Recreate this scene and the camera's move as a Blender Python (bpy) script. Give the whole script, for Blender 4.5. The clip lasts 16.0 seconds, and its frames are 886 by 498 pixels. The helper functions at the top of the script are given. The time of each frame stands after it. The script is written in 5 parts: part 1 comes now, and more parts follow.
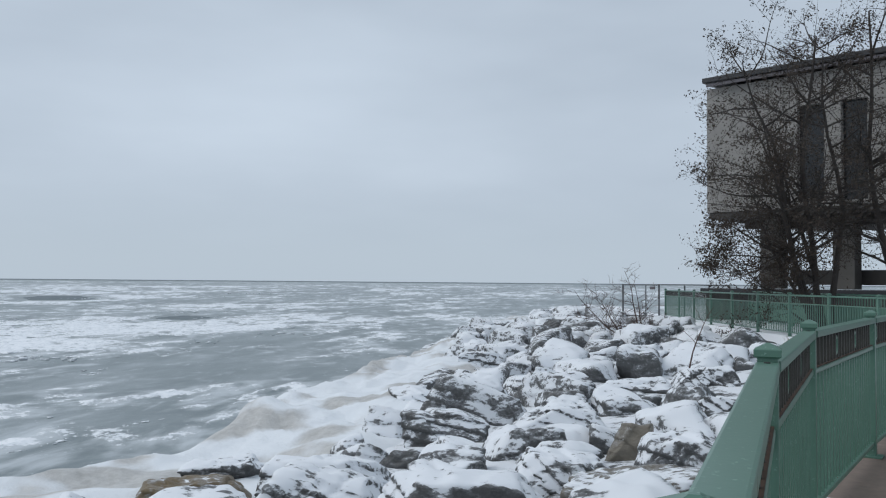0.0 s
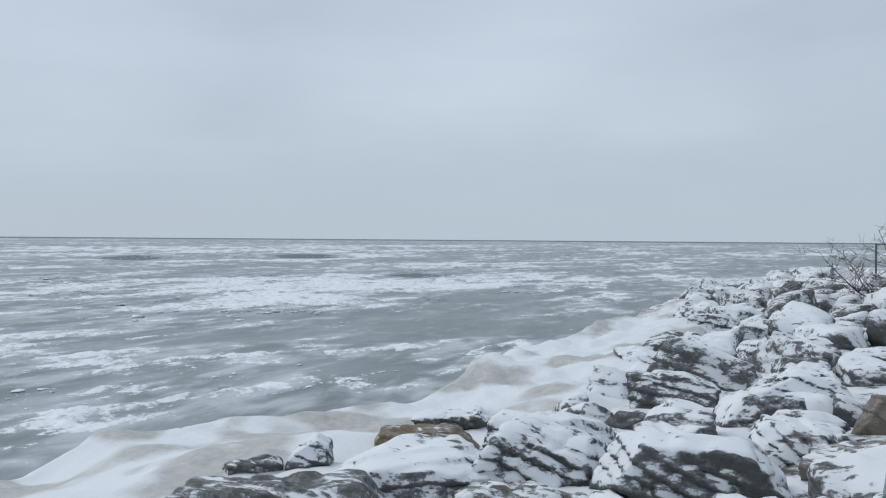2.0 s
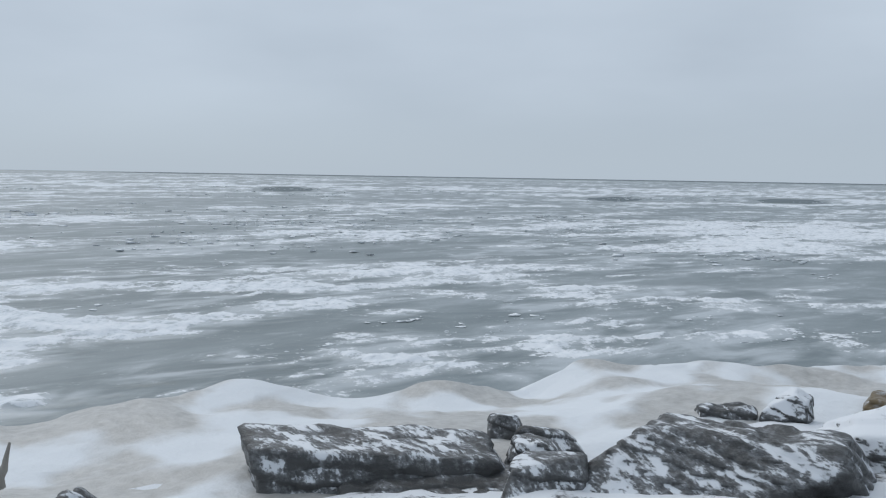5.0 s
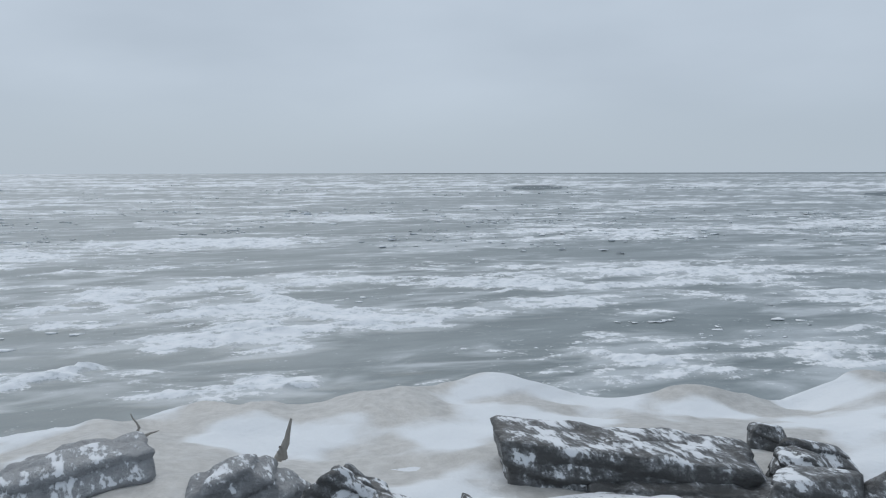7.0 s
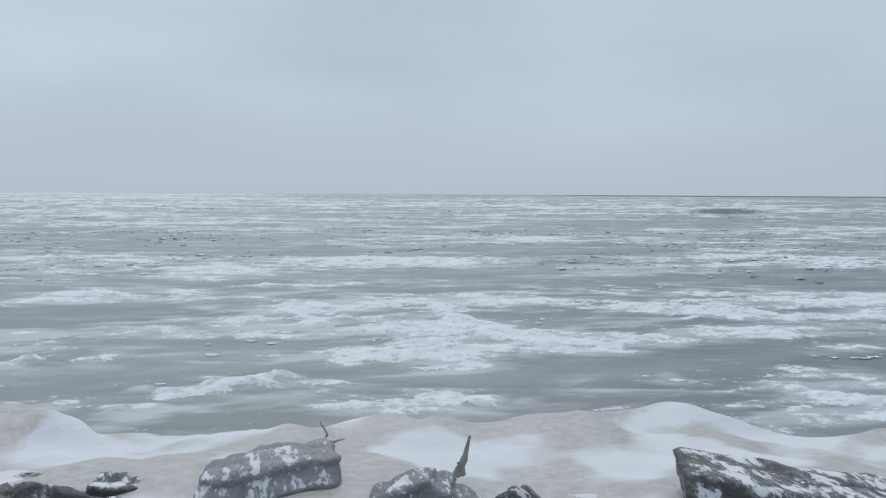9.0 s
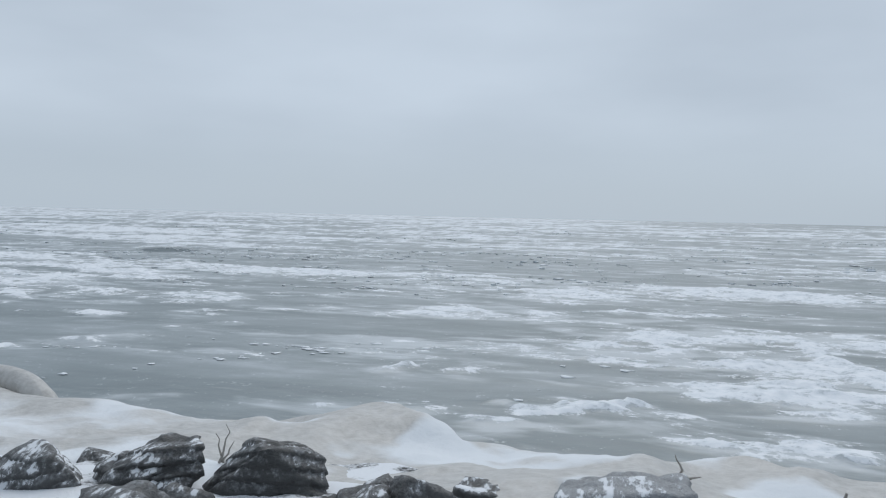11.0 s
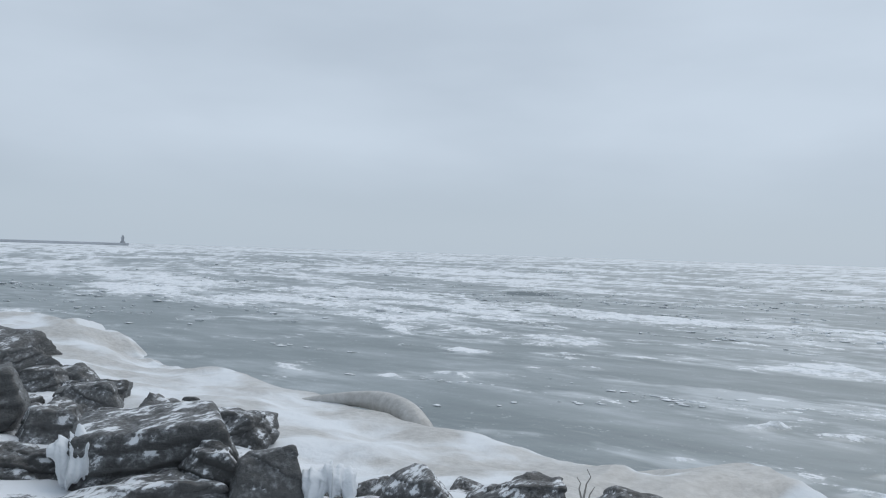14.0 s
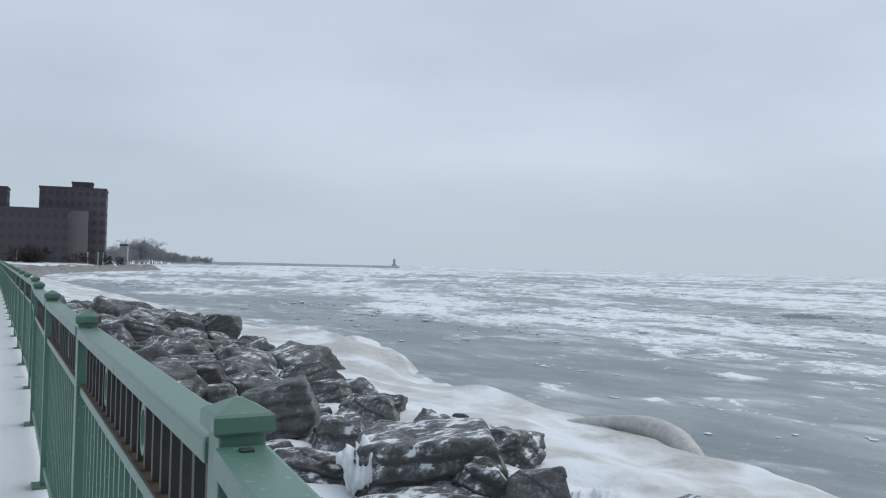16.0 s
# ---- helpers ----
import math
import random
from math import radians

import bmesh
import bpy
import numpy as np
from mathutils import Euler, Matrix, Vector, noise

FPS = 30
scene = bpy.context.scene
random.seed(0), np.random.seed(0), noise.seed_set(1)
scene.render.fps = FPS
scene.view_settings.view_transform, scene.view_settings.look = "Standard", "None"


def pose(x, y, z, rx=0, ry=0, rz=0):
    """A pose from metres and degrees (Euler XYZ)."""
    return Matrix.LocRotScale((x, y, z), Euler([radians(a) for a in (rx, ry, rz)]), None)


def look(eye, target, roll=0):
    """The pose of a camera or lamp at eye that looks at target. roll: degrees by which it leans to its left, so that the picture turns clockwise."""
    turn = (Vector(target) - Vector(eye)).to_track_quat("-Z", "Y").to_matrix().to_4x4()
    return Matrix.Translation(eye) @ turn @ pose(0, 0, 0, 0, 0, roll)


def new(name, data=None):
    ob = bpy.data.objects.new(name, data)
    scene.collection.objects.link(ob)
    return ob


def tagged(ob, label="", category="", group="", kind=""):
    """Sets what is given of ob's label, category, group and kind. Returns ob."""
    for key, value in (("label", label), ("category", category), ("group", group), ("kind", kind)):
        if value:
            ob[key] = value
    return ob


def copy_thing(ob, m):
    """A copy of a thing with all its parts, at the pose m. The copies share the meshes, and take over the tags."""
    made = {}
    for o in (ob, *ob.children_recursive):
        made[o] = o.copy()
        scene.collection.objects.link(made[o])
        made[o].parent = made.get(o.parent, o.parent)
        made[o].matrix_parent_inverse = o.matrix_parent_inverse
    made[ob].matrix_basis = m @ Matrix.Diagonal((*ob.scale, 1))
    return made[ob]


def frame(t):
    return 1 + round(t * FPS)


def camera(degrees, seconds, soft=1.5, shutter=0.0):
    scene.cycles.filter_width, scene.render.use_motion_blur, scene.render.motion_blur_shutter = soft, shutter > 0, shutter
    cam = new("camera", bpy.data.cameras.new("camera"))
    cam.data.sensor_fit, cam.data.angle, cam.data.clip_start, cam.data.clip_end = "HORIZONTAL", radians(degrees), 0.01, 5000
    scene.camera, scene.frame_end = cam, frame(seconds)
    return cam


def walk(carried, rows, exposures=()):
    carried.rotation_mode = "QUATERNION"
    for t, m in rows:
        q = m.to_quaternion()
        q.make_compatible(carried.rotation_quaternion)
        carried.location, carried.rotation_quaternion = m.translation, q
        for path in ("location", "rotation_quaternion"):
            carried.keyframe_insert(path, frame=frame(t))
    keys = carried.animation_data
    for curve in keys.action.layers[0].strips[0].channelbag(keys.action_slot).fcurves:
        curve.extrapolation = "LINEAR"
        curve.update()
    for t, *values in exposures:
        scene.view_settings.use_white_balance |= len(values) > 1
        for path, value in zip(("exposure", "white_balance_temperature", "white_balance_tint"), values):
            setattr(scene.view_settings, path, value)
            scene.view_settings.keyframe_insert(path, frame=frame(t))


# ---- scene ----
cam = camera(55.75, 16.0, soft=1.15)
walk(cam, [
    (0, pose(0.000, 0.250, 1.48, 92.23, -0.49, 0.00)),
    (0.5, pose(0.002, 0.242, 1.48, 91.08, -0.72, 4.18)),
    (1, pose(0.004, 0.235, 1.48, 90.01, -0.62, 8.11)),
    (1.5, pose(0.005, 0.229, 1.48, 89.65, -0.20, 11.32)),
    (2, pose(0.008, 0.221, 1.48, 89.33, -0.44, 15.25)),
    (2.5, pose(0.011, 0.210, 1.48, 88.89, -1.24, 20.47)),
    (3, pose(0.015, 0.198, 1.48, 88.33, -1.76, 26.55)),
    (3.5, pose(0.020, 0.187, 1.48, 87.79, -1.98, 31.83)),
    (4, pose(0.024, 0.176, 1.48, 86.96, -2.07, 36.80)),
    (4.5, pose(0.029, 0.164, 1.48, 85.89, -1.64, 42.33)),
    (4.7, pose(0.031, 0.160, 1.48, 85.51, -1.34, 44.32)),
    (6.8, pose(0.051, 0.118, 1.48, 84.55, 0.10, 62.48)),
    (7, pose(0.053, 0.114, 1.48, 84.78, 0.13, 64.03)),
    (7.5, pose(0.056, 0.107, 1.48, 85.26, 0.14, 66.82)),
    (8, pose(0.059, 0.101, 1.48, 85.38, 0.10, 69.23)),
    (8.2, pose(0.061, 0.099, 1.48, 85.47, 0.04, 70.26)),
    (10.3, pose(0.093, 0.043, 1.48, 87.40, -1.06, 92.08)),
    (10.5, pose(0.097, 0.036, 1.48, 87.45, -1.16, 94.90)),
    (11, pose(0.107, 0.021, 1.48, 87.72, -1.29, 100.36)),
    (11.5, pose(0.115, 0.007, 1.48, 88.00, -1.35, 105.28)),
    (12, pose(0.124, -0.005, 1.48, 88.59, -1.27, 109.92)),
    (12.5, pose(0.132, -0.018, 1.48, 89.09, -1.06, 114.33)),
    (13, pose(0.139, -0.028, 1.48, 89.37, -1.28, 117.98)),
    (13.5, pose(0.144, -0.036, 1.48, 89.79, -1.61, 120.75)),
    (14, pose(0.152, -0.047, 1.48, 90.24, -1.84, 124.37)),
    (14.5, pose(0.161, -0.060, 1.48, 90.32, -1.84, 128.72)),
    (15, pose(0.170, -0.073, 1.48, 90.43, -1.79, 133.30)),
    (15.5, pose(0.181, -0.088, 1.48, 90.94, -1.71, 138.04)),
    (16, pose(0.189, -0.100, 1.48, 91.18, -1.34, 141.97)),
], [(0, 0.0), (2.5, -0.02), (4.5, -0.08), (8, -0.13), (10.5, -0.07), (12.5, -0.08), (14, -0.03), (16, 0.06)])

# ---- world and light: an overcast winter noon ----
world = bpy.data.worlds.new("overcast_sky")
scene.world = world
world.use_nodes = True
wn, wl = world.node_tree.nodes, world.node_tree.links
wn.clear()
w_out, w_bg = wn.new("ShaderNodeOutputWorld"), wn.new("ShaderNodeBackground")
sky = wn.new("ShaderNodeTexSky")
sky.sky_type = "NISHITA"
sky.sun_disc = False
sky.sun_elevation, sky.sun_rotation = radians(50), radians(-86)
w_co, w_map, w_noise = wn.new("ShaderNodeTexCoord"), wn.new("ShaderNodeMapping"), wn.new("ShaderNodeTexNoise")
w_map.inputs["Scale"].default_value = (1.0, 1.0, 3.2)
w_noise.inputs["Scale"].default_value, w_noise.inputs["Detail"].default_value = 1.7, 5
w_noise.inputs["Roughness"].default_value = 0.45
w_ramp = wn.new("ShaderNodeValToRGB")
w_ramp.color_ramp.elements[0].position, w_ramp.color_ramp.elements[0].color = 0.38, (0.425, 0.498, 0.588, 1)
w_ramp.color_ramp.elements[1].position, w_ramp.color_ramp.elements[1].color = 0.74, (0.565, 0.652, 0.755, 1)
w_sep, w_el, w_mix, w_add = wn.new("ShaderNodeSeparateXYZ"), wn.new("ShaderNodeMapRange"), wn.new("ShaderNodeMix"), wn.new("ShaderNodeMix")
w_mix.data_type = w_add.data_type = "RGBA"
w_el.inputs["From Min"].default_value, w_el.inputs["From Max"].default_value = 0.0, 0.13
w_el.interpolation_type = "SMOOTHSTEP"
w_mix.inputs[6].default_value = (0.465, 0.548, 0.635, 1)
w_add.inputs[0].default_value = 0.004
w_dot, w_side = wn.new("ShaderNodeVectorMath"), wn.new("ShaderNodeMath")
w_dot.operation, w_side.operation = "DOT_PRODUCT", "MULTIPLY_ADD"
w_dot.inputs[1].default_value = (-0.94, -0.34, 0.0)
w_side.inputs[1].default_value = 0.13
for a, b in ((w_co.outputs["Generated"], w_map.inputs[0]), (w_map.outputs[0], w_noise.inputs["Vector"]), (w_co.outputs["Generated"], w_dot.inputs[0]),
             (w_dot.outputs["Value"], w_side.inputs[0]), (w_noise.outputs[0], w_side.inputs[2]), (w_side.outputs[0], w_ramp.inputs[0]),
             (w_co.outputs["Generated"], w_sep.inputs[0]), (w_sep.outputs[2], w_el.inputs[0]), (w_el.outputs[0], w_mix.inputs[0]),
             (w_ramp.outputs[0], w_mix.inputs[7]), (w_mix.outputs[2], w_add.inputs[6]), (sky.outputs[0], w_add.inputs[7]),
             (w_add.outputs[2], w_bg.inputs[0]), (w_bg.outputs[0], w_out.inputs[0])):
    wl.new(a, b)
w_bg.inputs[1].default_value = 1.0
sun_data = bpy.data.lights.new("sun", "SUN")
sun_data.energy, sun_data.angle, sun_data.color = 1.0, radians(60), (1.0, 0.97, 0.93)
sun = new("sun", sun_data)
sun.matrix_world = look((-75, 5, 90), (0, 0, 0))


# ---- materials ----
def material(name, rough=0.6, metal=0.0):
    m = bpy.data.materials.new(name)
    m.use_nodes = True
    n, l = m.node_tree.nodes, m.node_tree.links
    b = n["Principled BSDF"]
    b.inputs["Roughness"].default_value, b.inputs["Metallic"].default_value = rough, metal
    return m, n, l, b


def noise_node(n, l, scale, detail=4, rough=0.55, stretch=(1, 1, 1), coords="Object", turn=(0, 0, 0)):
    co, mp, t = n.new("ShaderNodeTexCoord"), n.new("ShaderNodeMapping"), n.new("ShaderNodeTexNoise")
    mp.inputs["Scale"].default_value, mp.inputs["Rotation"].default_value = stretch, turn
    t.inputs["Scale"].default_value, t.inputs["Detail"].default_value, t.inputs["Roughness"].default_value = scale, detail, rough
    if coords == "World":
        g = n.new("ShaderNodeNewGeometry")
        l.new(g.outputs["Position"], mp.inputs[0])
    else:
        l.new(co.outputs[coords], mp.inputs[0])
    l.new(mp.outputs[0], t.inputs["Vector"])
    return t.outputs[0]


def ramp(n, l, fac, *stops):
    r = n.new("ShaderNodeValToRGB")
    e = r.color_ramp.elements
    while len(e) < len(stops):
        e.new(0.5)
    for k, (p, c) in zip(e, stops):
        k.position, k.color = p, (*c, 1) if len(c) == 3 else c
    l.new(fac, r.inputs[0])
    return r.outputs[0]


def maths(n, l, op, a, b=None, c=None):
    k = n.new("ShaderNodeMath")
    k.operation = op
    for i, v in enumerate((a, b, c)):
        if v is None:
            continue
        if isinstance(v, (int, float)):
            k.inputs[i].default_value = v
        else:
            l.new(v, k.inputs[i])
    return k.outputs[0]


def blend(n, l, fac, a, b):
    k = n.new("ShaderNodeMix")
    k.data_type = "RGBA"
    for i, v in ((0, fac), (6, a), (7, b)):
        if isinstance(v, tuple):
            k.inputs[i].default_value = (*v, 1)
        elif isinstance(v, (int, float)):
            k.inputs[i].default_value = v
        else:
            l.new(v, k.inputs[i])
    return k.outputs[2]


def bump(n, l, b, height, strength, distance=0.02):
    k = n.new("ShaderNodeBump")
    k.inputs["Strength"].default_value, k.inputs["Distance"].default_value = strength, distance
    l.new(height, k.inputs["Height"])
    l.new(k.outputs[0], b.inputs["Normal"])


def step(n, l, v, lo, hi):
    k = n.new("ShaderNodeMapRange")
    k.interpolation_type = "SMOOTHSTEP"
    k.inputs["From Min"].default_value, k.inputs["From Max"].default_value = lo, hi
    l.new(v, k.inputs[0])
    return k.outputs[0]


def attribute(n, name):
    k = n.new("ShaderNodeAttribute")
    k.attribute_name = name
    return k.outputs["Fac"]


def plain(name, color, rough=0.6, vary=0.25, scale=6.0, metal=0.0, relief=0.15, coords="Object"):
    """A painted, cast or woody surface: its colour with grain and blotches."""
    m, n, l, b = material(name, rough, metal)
    a = noise_node(n, l, scale, 5, coords=coords)
    f = noise_node(n, l, scale * 9, 3, coords=coords)
    lo, hi = tuple(c * (1 - vary) for c in color), tuple(min(1, c * (1 + vary)) for c in color)
    l.new(blend(n, l, maths(n, l, "ADD", maths(n, l, "MULTIPLY", a, 0.7), maths(n, l, "MULTIPLY", f, 0.3)), lo, hi), b.inputs["Base Color"])
    bump(n, l, b, f, relief, 0.01)
    return m


SNOW = (0.791, 0.814, 0.846)


def rock_material(name, dark, light):
    m, n, l, b = material(name, 0.62)
    strata = noise_node(n, l, 2.2, 6, 0.62, (1, 1, 5.5), turn=(0.35, 0.2, 0))
    grain = noise_node(n, l, 19, 5, 0.65)
    spots = noise_node(n, l, 7.5, 7, 0.68, (1, 2.8, 2.2), coords="World", turn=(0.3, 0.2, 0.75))
    base = blend(n, l, maths(n, l, "ADD", maths(n, l, "MULTIPLY", strata, 0.6), maths(n, l, "MULTIPLY", grain, 0.4)), dark, light)
    oi = n.new("ShaderNodeObjectInfo")
    tint = n.new("ShaderNodeHueSaturation")
    l.new(maths(n, l, "ADD", maths(n, l, "MULTIPLY", oi.outputs["Random"], 0.5), 0.75), tint.inputs["Value"])
    l.new(base, tint.inputs["Color"])
    streak = noise_node(n, l, 2.3, 7, 0.64, (1, 2.9, 2.2), coords="World", turn=(0.3, 0.2, 0.75))
    lie = attribute(n, "snow")
    patchy = maths(n, l, "ADD", maths(n, l, "MULTIPLY", step(n, l, lie, 0.0, 0.5), 0.72), 0.42)
    uneven = maths(n, l, "ADD", maths(n, l, "MULTIPLY", maths(n, l, "SUBTRACT", streak, 0.5), 1.5), maths(n, l, "MULTIPLY", maths(n, l, "SUBTRACT", spots, 0.5), 1.3))
    cover = maths(n, l, "ADD", lie, maths(n, l, "MULTIPLY", uneven, patchy))
    mask = step(n, l, cover, 0.37, 0.51)
    frost = step(n, l, maths(n, l, "ADD", cover, maths(n, l, "MULTIPLY", maths(n, l, "SUBTRACT", grain, 0.5), 0.9)), 0.12, 0.5)
    iced = blend(n, l, maths(n, l, "MULTIPLY", frost, 0.42), tint.outputs[0], (0.44, 0.46, 0.485))
    l.new(blend(n, l, mask, iced, SNOW), b.inputs["Base Color"])
    l.new(maths(n, l, "ADD", maths(n, l, "MULTIPLY", mask, 0.3), 0.5), b.inputs["Roughness"])
    bare = maths(n, l, "MULTIPLY", maths(n, l, "ADD", strata, grain), maths(n, l, "SUBTRACT", 1.0, mask))
    bump(n, l, b, maths(n, l, "ADD", bare, maths(n, l, "MULTIPLY", mask, 1.3)), 0.75, 0.04)
    return m


ROCK = rock_material("snowy_boulder", (0.014, 0.015, 0.016), (0.135, 0.137, 0.136))
LICHEN = rock_material("lichen_boulder", (0.05, 0.042, 0.03), (0.27, 0.19, 0.09))
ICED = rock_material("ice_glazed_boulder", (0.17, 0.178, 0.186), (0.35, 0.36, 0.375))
BROWN = rock_material("brown_boulder", (0.06, 0.055, 0.045), (0.24, 0.21, 0.165))


def ice_sheet_material():
    m, n, l, b = material("lake_ice", 0.3)
    fine = noise_node(n, l, 0.55, 9, 0.70, (1.9, 1, 1), "World", (0, 0, 0.3))
    tiny = noise_node(n, l, 2.6, 6, 0.7, (1.4, 1, 1), "World", (0, 0, 0.3))
    grit = noise_node(n, l, 9.0, 4, 0.7, coords="World")
    big = noise_node(n, l, 0.17, 6, 0.58, (2.8, 1, 1), "World", (0, 0, 0.3))
    wisp = noise_node(n, l, 0.32, 6, 0.55, (2.4, 1, 1), "World", (0, 0, 0.5))
    wisp.node.inputs["Distortion"].default_value = 0.9
    snow = attribute(n, "snow")
    cover = maths(n, l, "ADD", snow, maths(n, l, "MULTIPLY", maths(n, l, "SUBTRACT", fine, 0.5), 1.5))
    cover = maths(n, l, "ADD", cover, maths(n, l, "MULTIPLY", maths(n, l, "SUBTRACT", tiny, 0.5), 1.2))
    cover = maths(n, l, "ADD", cover, maths(n, l, "MULTIPLY", maths(n, l, "SUBTRACT", grit, 0.5), 0.6))
    mask = step(n, l, cover, 0.48, 0.68)
    mottle = maths(n, l, "ADD", maths(n, l, "MULTIPLY", big, 0.75), maths(n, l, "MULTIPLY", fine, 0.25))
    clear = ramp(n, l, mottle, (0.34, (0.105, 0.138, 0.144)), (0.47, (0.150, 0.186, 0.194)), (0.57, (0.22, 0.257, 0.268)), (0.68, (0.38, 0.42, 0.44)))
    # a thin veil of snow blown over the bare ice round the drifts
    veil = maths(n, l, "ADD", snow, maths(n, l, "MULTIPLY", maths(n, l, "SUBTRACT", wisp, 0.5), 2.2))
    veil = maths(n, l, "MULTIPLY", step(n, l, veil, 0.12, 0.75), 0.62)
    clear = blend(n, l, veil, clear, (0.66, 0.70, 0.73))
    flecks = maths(n, l, "MULTIPLY", step(n, l, maths(n, l, "ADD", grit, maths(n, l, "MULTIPLY", tiny, 0.6)), 0.93, 1.0), step(n, l, fine, 0.42, 0.6))
    clear = blend(n, l, maths(n, l, "MULTIPLY", flecks, 0.6), clear, (0.74, 0.78, 0.81))
    open_water = step(n, l, maths(n, l, "MULTIPLY", snow, -1.0), 0.42, 0.7)
    clear = blend(n, l, open_water, clear, (0.16, 0.19, 0.205))
    l.new(blend(n, l, mask, clear, ramp(n, l, tiny, (0.34, (0.50, 0.54, 0.57)), (0.47, (0.78, 0.815, 0.85)), (0.62, (0.88, 0.90, 0.925)))), b.inputs["Base Color"])
    l.new(maths(n, l, "MAXIMUM", maths(n, l, "ADD", maths(n, l, "MULTIPLY", mask, 0.45), 0.36), maths(n, l, "MULTIPLY", open_water, 0.9)), b.inputs["Roughness"])
    l.new(maths(n, l, "SUBTRACT", 0.5, maths(n, l, "MULTIPLY", open_water, 0.42)), b.inputs["Specular IOR Level"])
    bump(n, l, b, maths(n, l, "ADD", mask, maths(n, l, "MULTIPLY", tiny, 0.3)), 0.35, 0.05)
    return m


def shelf_material():
    m, n, l, b = material("shore_ice", 0.42)
    patch = noise_node(n, l, 0.75, 7, 0.6, (1, 1, 0.6), "World")
    fine = noise_node(n, l, 7, 5, 0.6, coords="World")
    dirty = ramp(n, l, fine, (0.3, (0.405, 0.395, 0.375)), (0.65, (0.55, 0.54, 0.52)))
    cover = maths(n, l, "ADD", attribute(n, "snow"), maths(n, l, "MULTIPLY", maths(n, l, "SUBTRACT", patch, 0.5), 1.1))
    mask = step(n, l, cover, 0.26, 0.78)
    l.new(blend(n, l, mask, dirty, (0.77, 0.80, 0.83)), b.inputs["Base Color"])
    l.new(maths(n, l, "ADD", maths(n, l, "MULTIPLY", mask, 0.4), 0.38), b.inputs["Roughness"])
    bump(n, l, b, maths(n, l, "ADD", mask, fine), 0.55, 0.05)
    return m


def ground_material(name, bare, lo, hi, scale, drifted=False):
    m, n, l, b = material(name, 0.75)
    patch = noise_node(n, l, scale, 7, 0.6, coords="World")
    fine = noise_node(n, l, scale * 14, 5, 0.6, coords="World")
    soil = blend(n, l, fine, tuple(c * 0.6 for c in bare), tuple(c * 1.35 for c in bare))
    patch = maths(n, l, "ADD", patch, attribute(n, "snow")) if drifted else patch
    mask = step(n, l, maths(n, l, "ADD", patch, maths(n, l, "MULTIPLY", maths(n, l, "SUBTRACT", fine, 0.5), 0.25)), lo, hi)
    l.new(blend(n, l, mask, soil, SNOW), b.inputs["Base Color"])
    bump(n, l, b, maths(n, l, "ADD", mask, fine), 0.4, 0.03)
    return m


def paint_material(name, rust_from):
    m, n, l, b = material(name, 0.36)
    cloud = noise_node(n, l, 3.0, 5, 0.6, coords="World")
    rust_n = noise_node(n, l, 7.0, 6, 0.7, (1, 1, 0.6), "World")
    spec = noise_node(n, l, 60, 3, coords="World")
    green = blend(n, l, cloud, (0.072, 0.158, 0.118), (0.112, 0.215, 0.165))
    green = blend(n, l, step(n, l, spec, 0.62, 0.72), green, (0.20, 0.33, 0.27))
    rust = blend(n, l, spec, (0.075, 0.028, 0.012), (0.20, 0.085, 0.03))
    mask = step(n, l, rust_n, rust_from, rust_from + 0.035)
    l.new(blend(n, l, mask, green, rust), b.inputs["Base Color"])
    l.new(maths(n, l, "ADD", maths(n, l, "MULTIPLY", mask, 0.4), 0.34), b.inputs["Roughness"])
    bump(n, l, b, maths(n, l, "ADD", maths(n, l, "MULTIPLY", spec, 0.3), mask), 0.2, 0.004)
    return m


LAKE = ice_sheet_material()
SHELF = shelf_material()
RUBBLE = ground_material("rubble_bed", (0.06, 0.06, 0.06), 0.38, 0.50, 1.6)
PAVE = ground_material("promenade_concrete", (0.17, 0.13, 0.105), 0.47, 0.53, 0.55, True)
LAND = ground_material("snowy_land", (0.16, 0.14, 0.11), 0.36, 0.5, 0.03)
GREEN = paint_material("green_paint", 0.665)
RUSTED_PAINT = paint_material("rusting_green_paint", 0.625)
RUSTY = plain("rusted_steel", (0.050, 0.026, 0.013), 0.8, 0.5, 12)
# rust-dark steel, with shade on the short bars painted in; bolts share it
SHADED_STEEL = plain("shaded_dark_steel", (0.034, 0.034, 0.028), 0.5, 0.6, 14)
MESH_GREEN = plain("faded_green_sheet", (0.105, 0.20, 0.15), 0.6, 0.2, 3)
GALV = plain("galvanized_steel", (0.15, 0.155, 0.16), 0.45, 0.2, 9, 0.6)
CONCRETE = plain("pale_concrete", (0.30, 0.285, 0.265), 0.8, 0.3, 0.9, relief=0.3)
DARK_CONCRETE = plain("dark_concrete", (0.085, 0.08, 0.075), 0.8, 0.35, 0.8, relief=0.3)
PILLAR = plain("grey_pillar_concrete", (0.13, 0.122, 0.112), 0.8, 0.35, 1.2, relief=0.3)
ROOF_DARK = plain("roof_metal", (0.035, 0.035, 0.038), 0.5, 0.25, 2)
DARK_GLASS = plain("dark_glazing", (0.012, 0.013, 0.015), 0.18, 0.3, 1)
BARK = plain("dark_bark", (0.045, 0.038, 0.034), 0.85, 0.4, 7)
TWIG = plain("red_brown_twig", (0.10, 0.065, 0.055), 0.8, 0.4, 7)
LEAF = plain("withered_leaf", (0.05, 0.036, 0.026), 0.8, 0.5, 4)
# harbour light and pier: base colours lightened to carry the haze
LIGHT_HAZED = plain("hazed_grey_paint", (0.38, 0.40, 0.43), 0.7, 0.1, 0.3, coords="World")
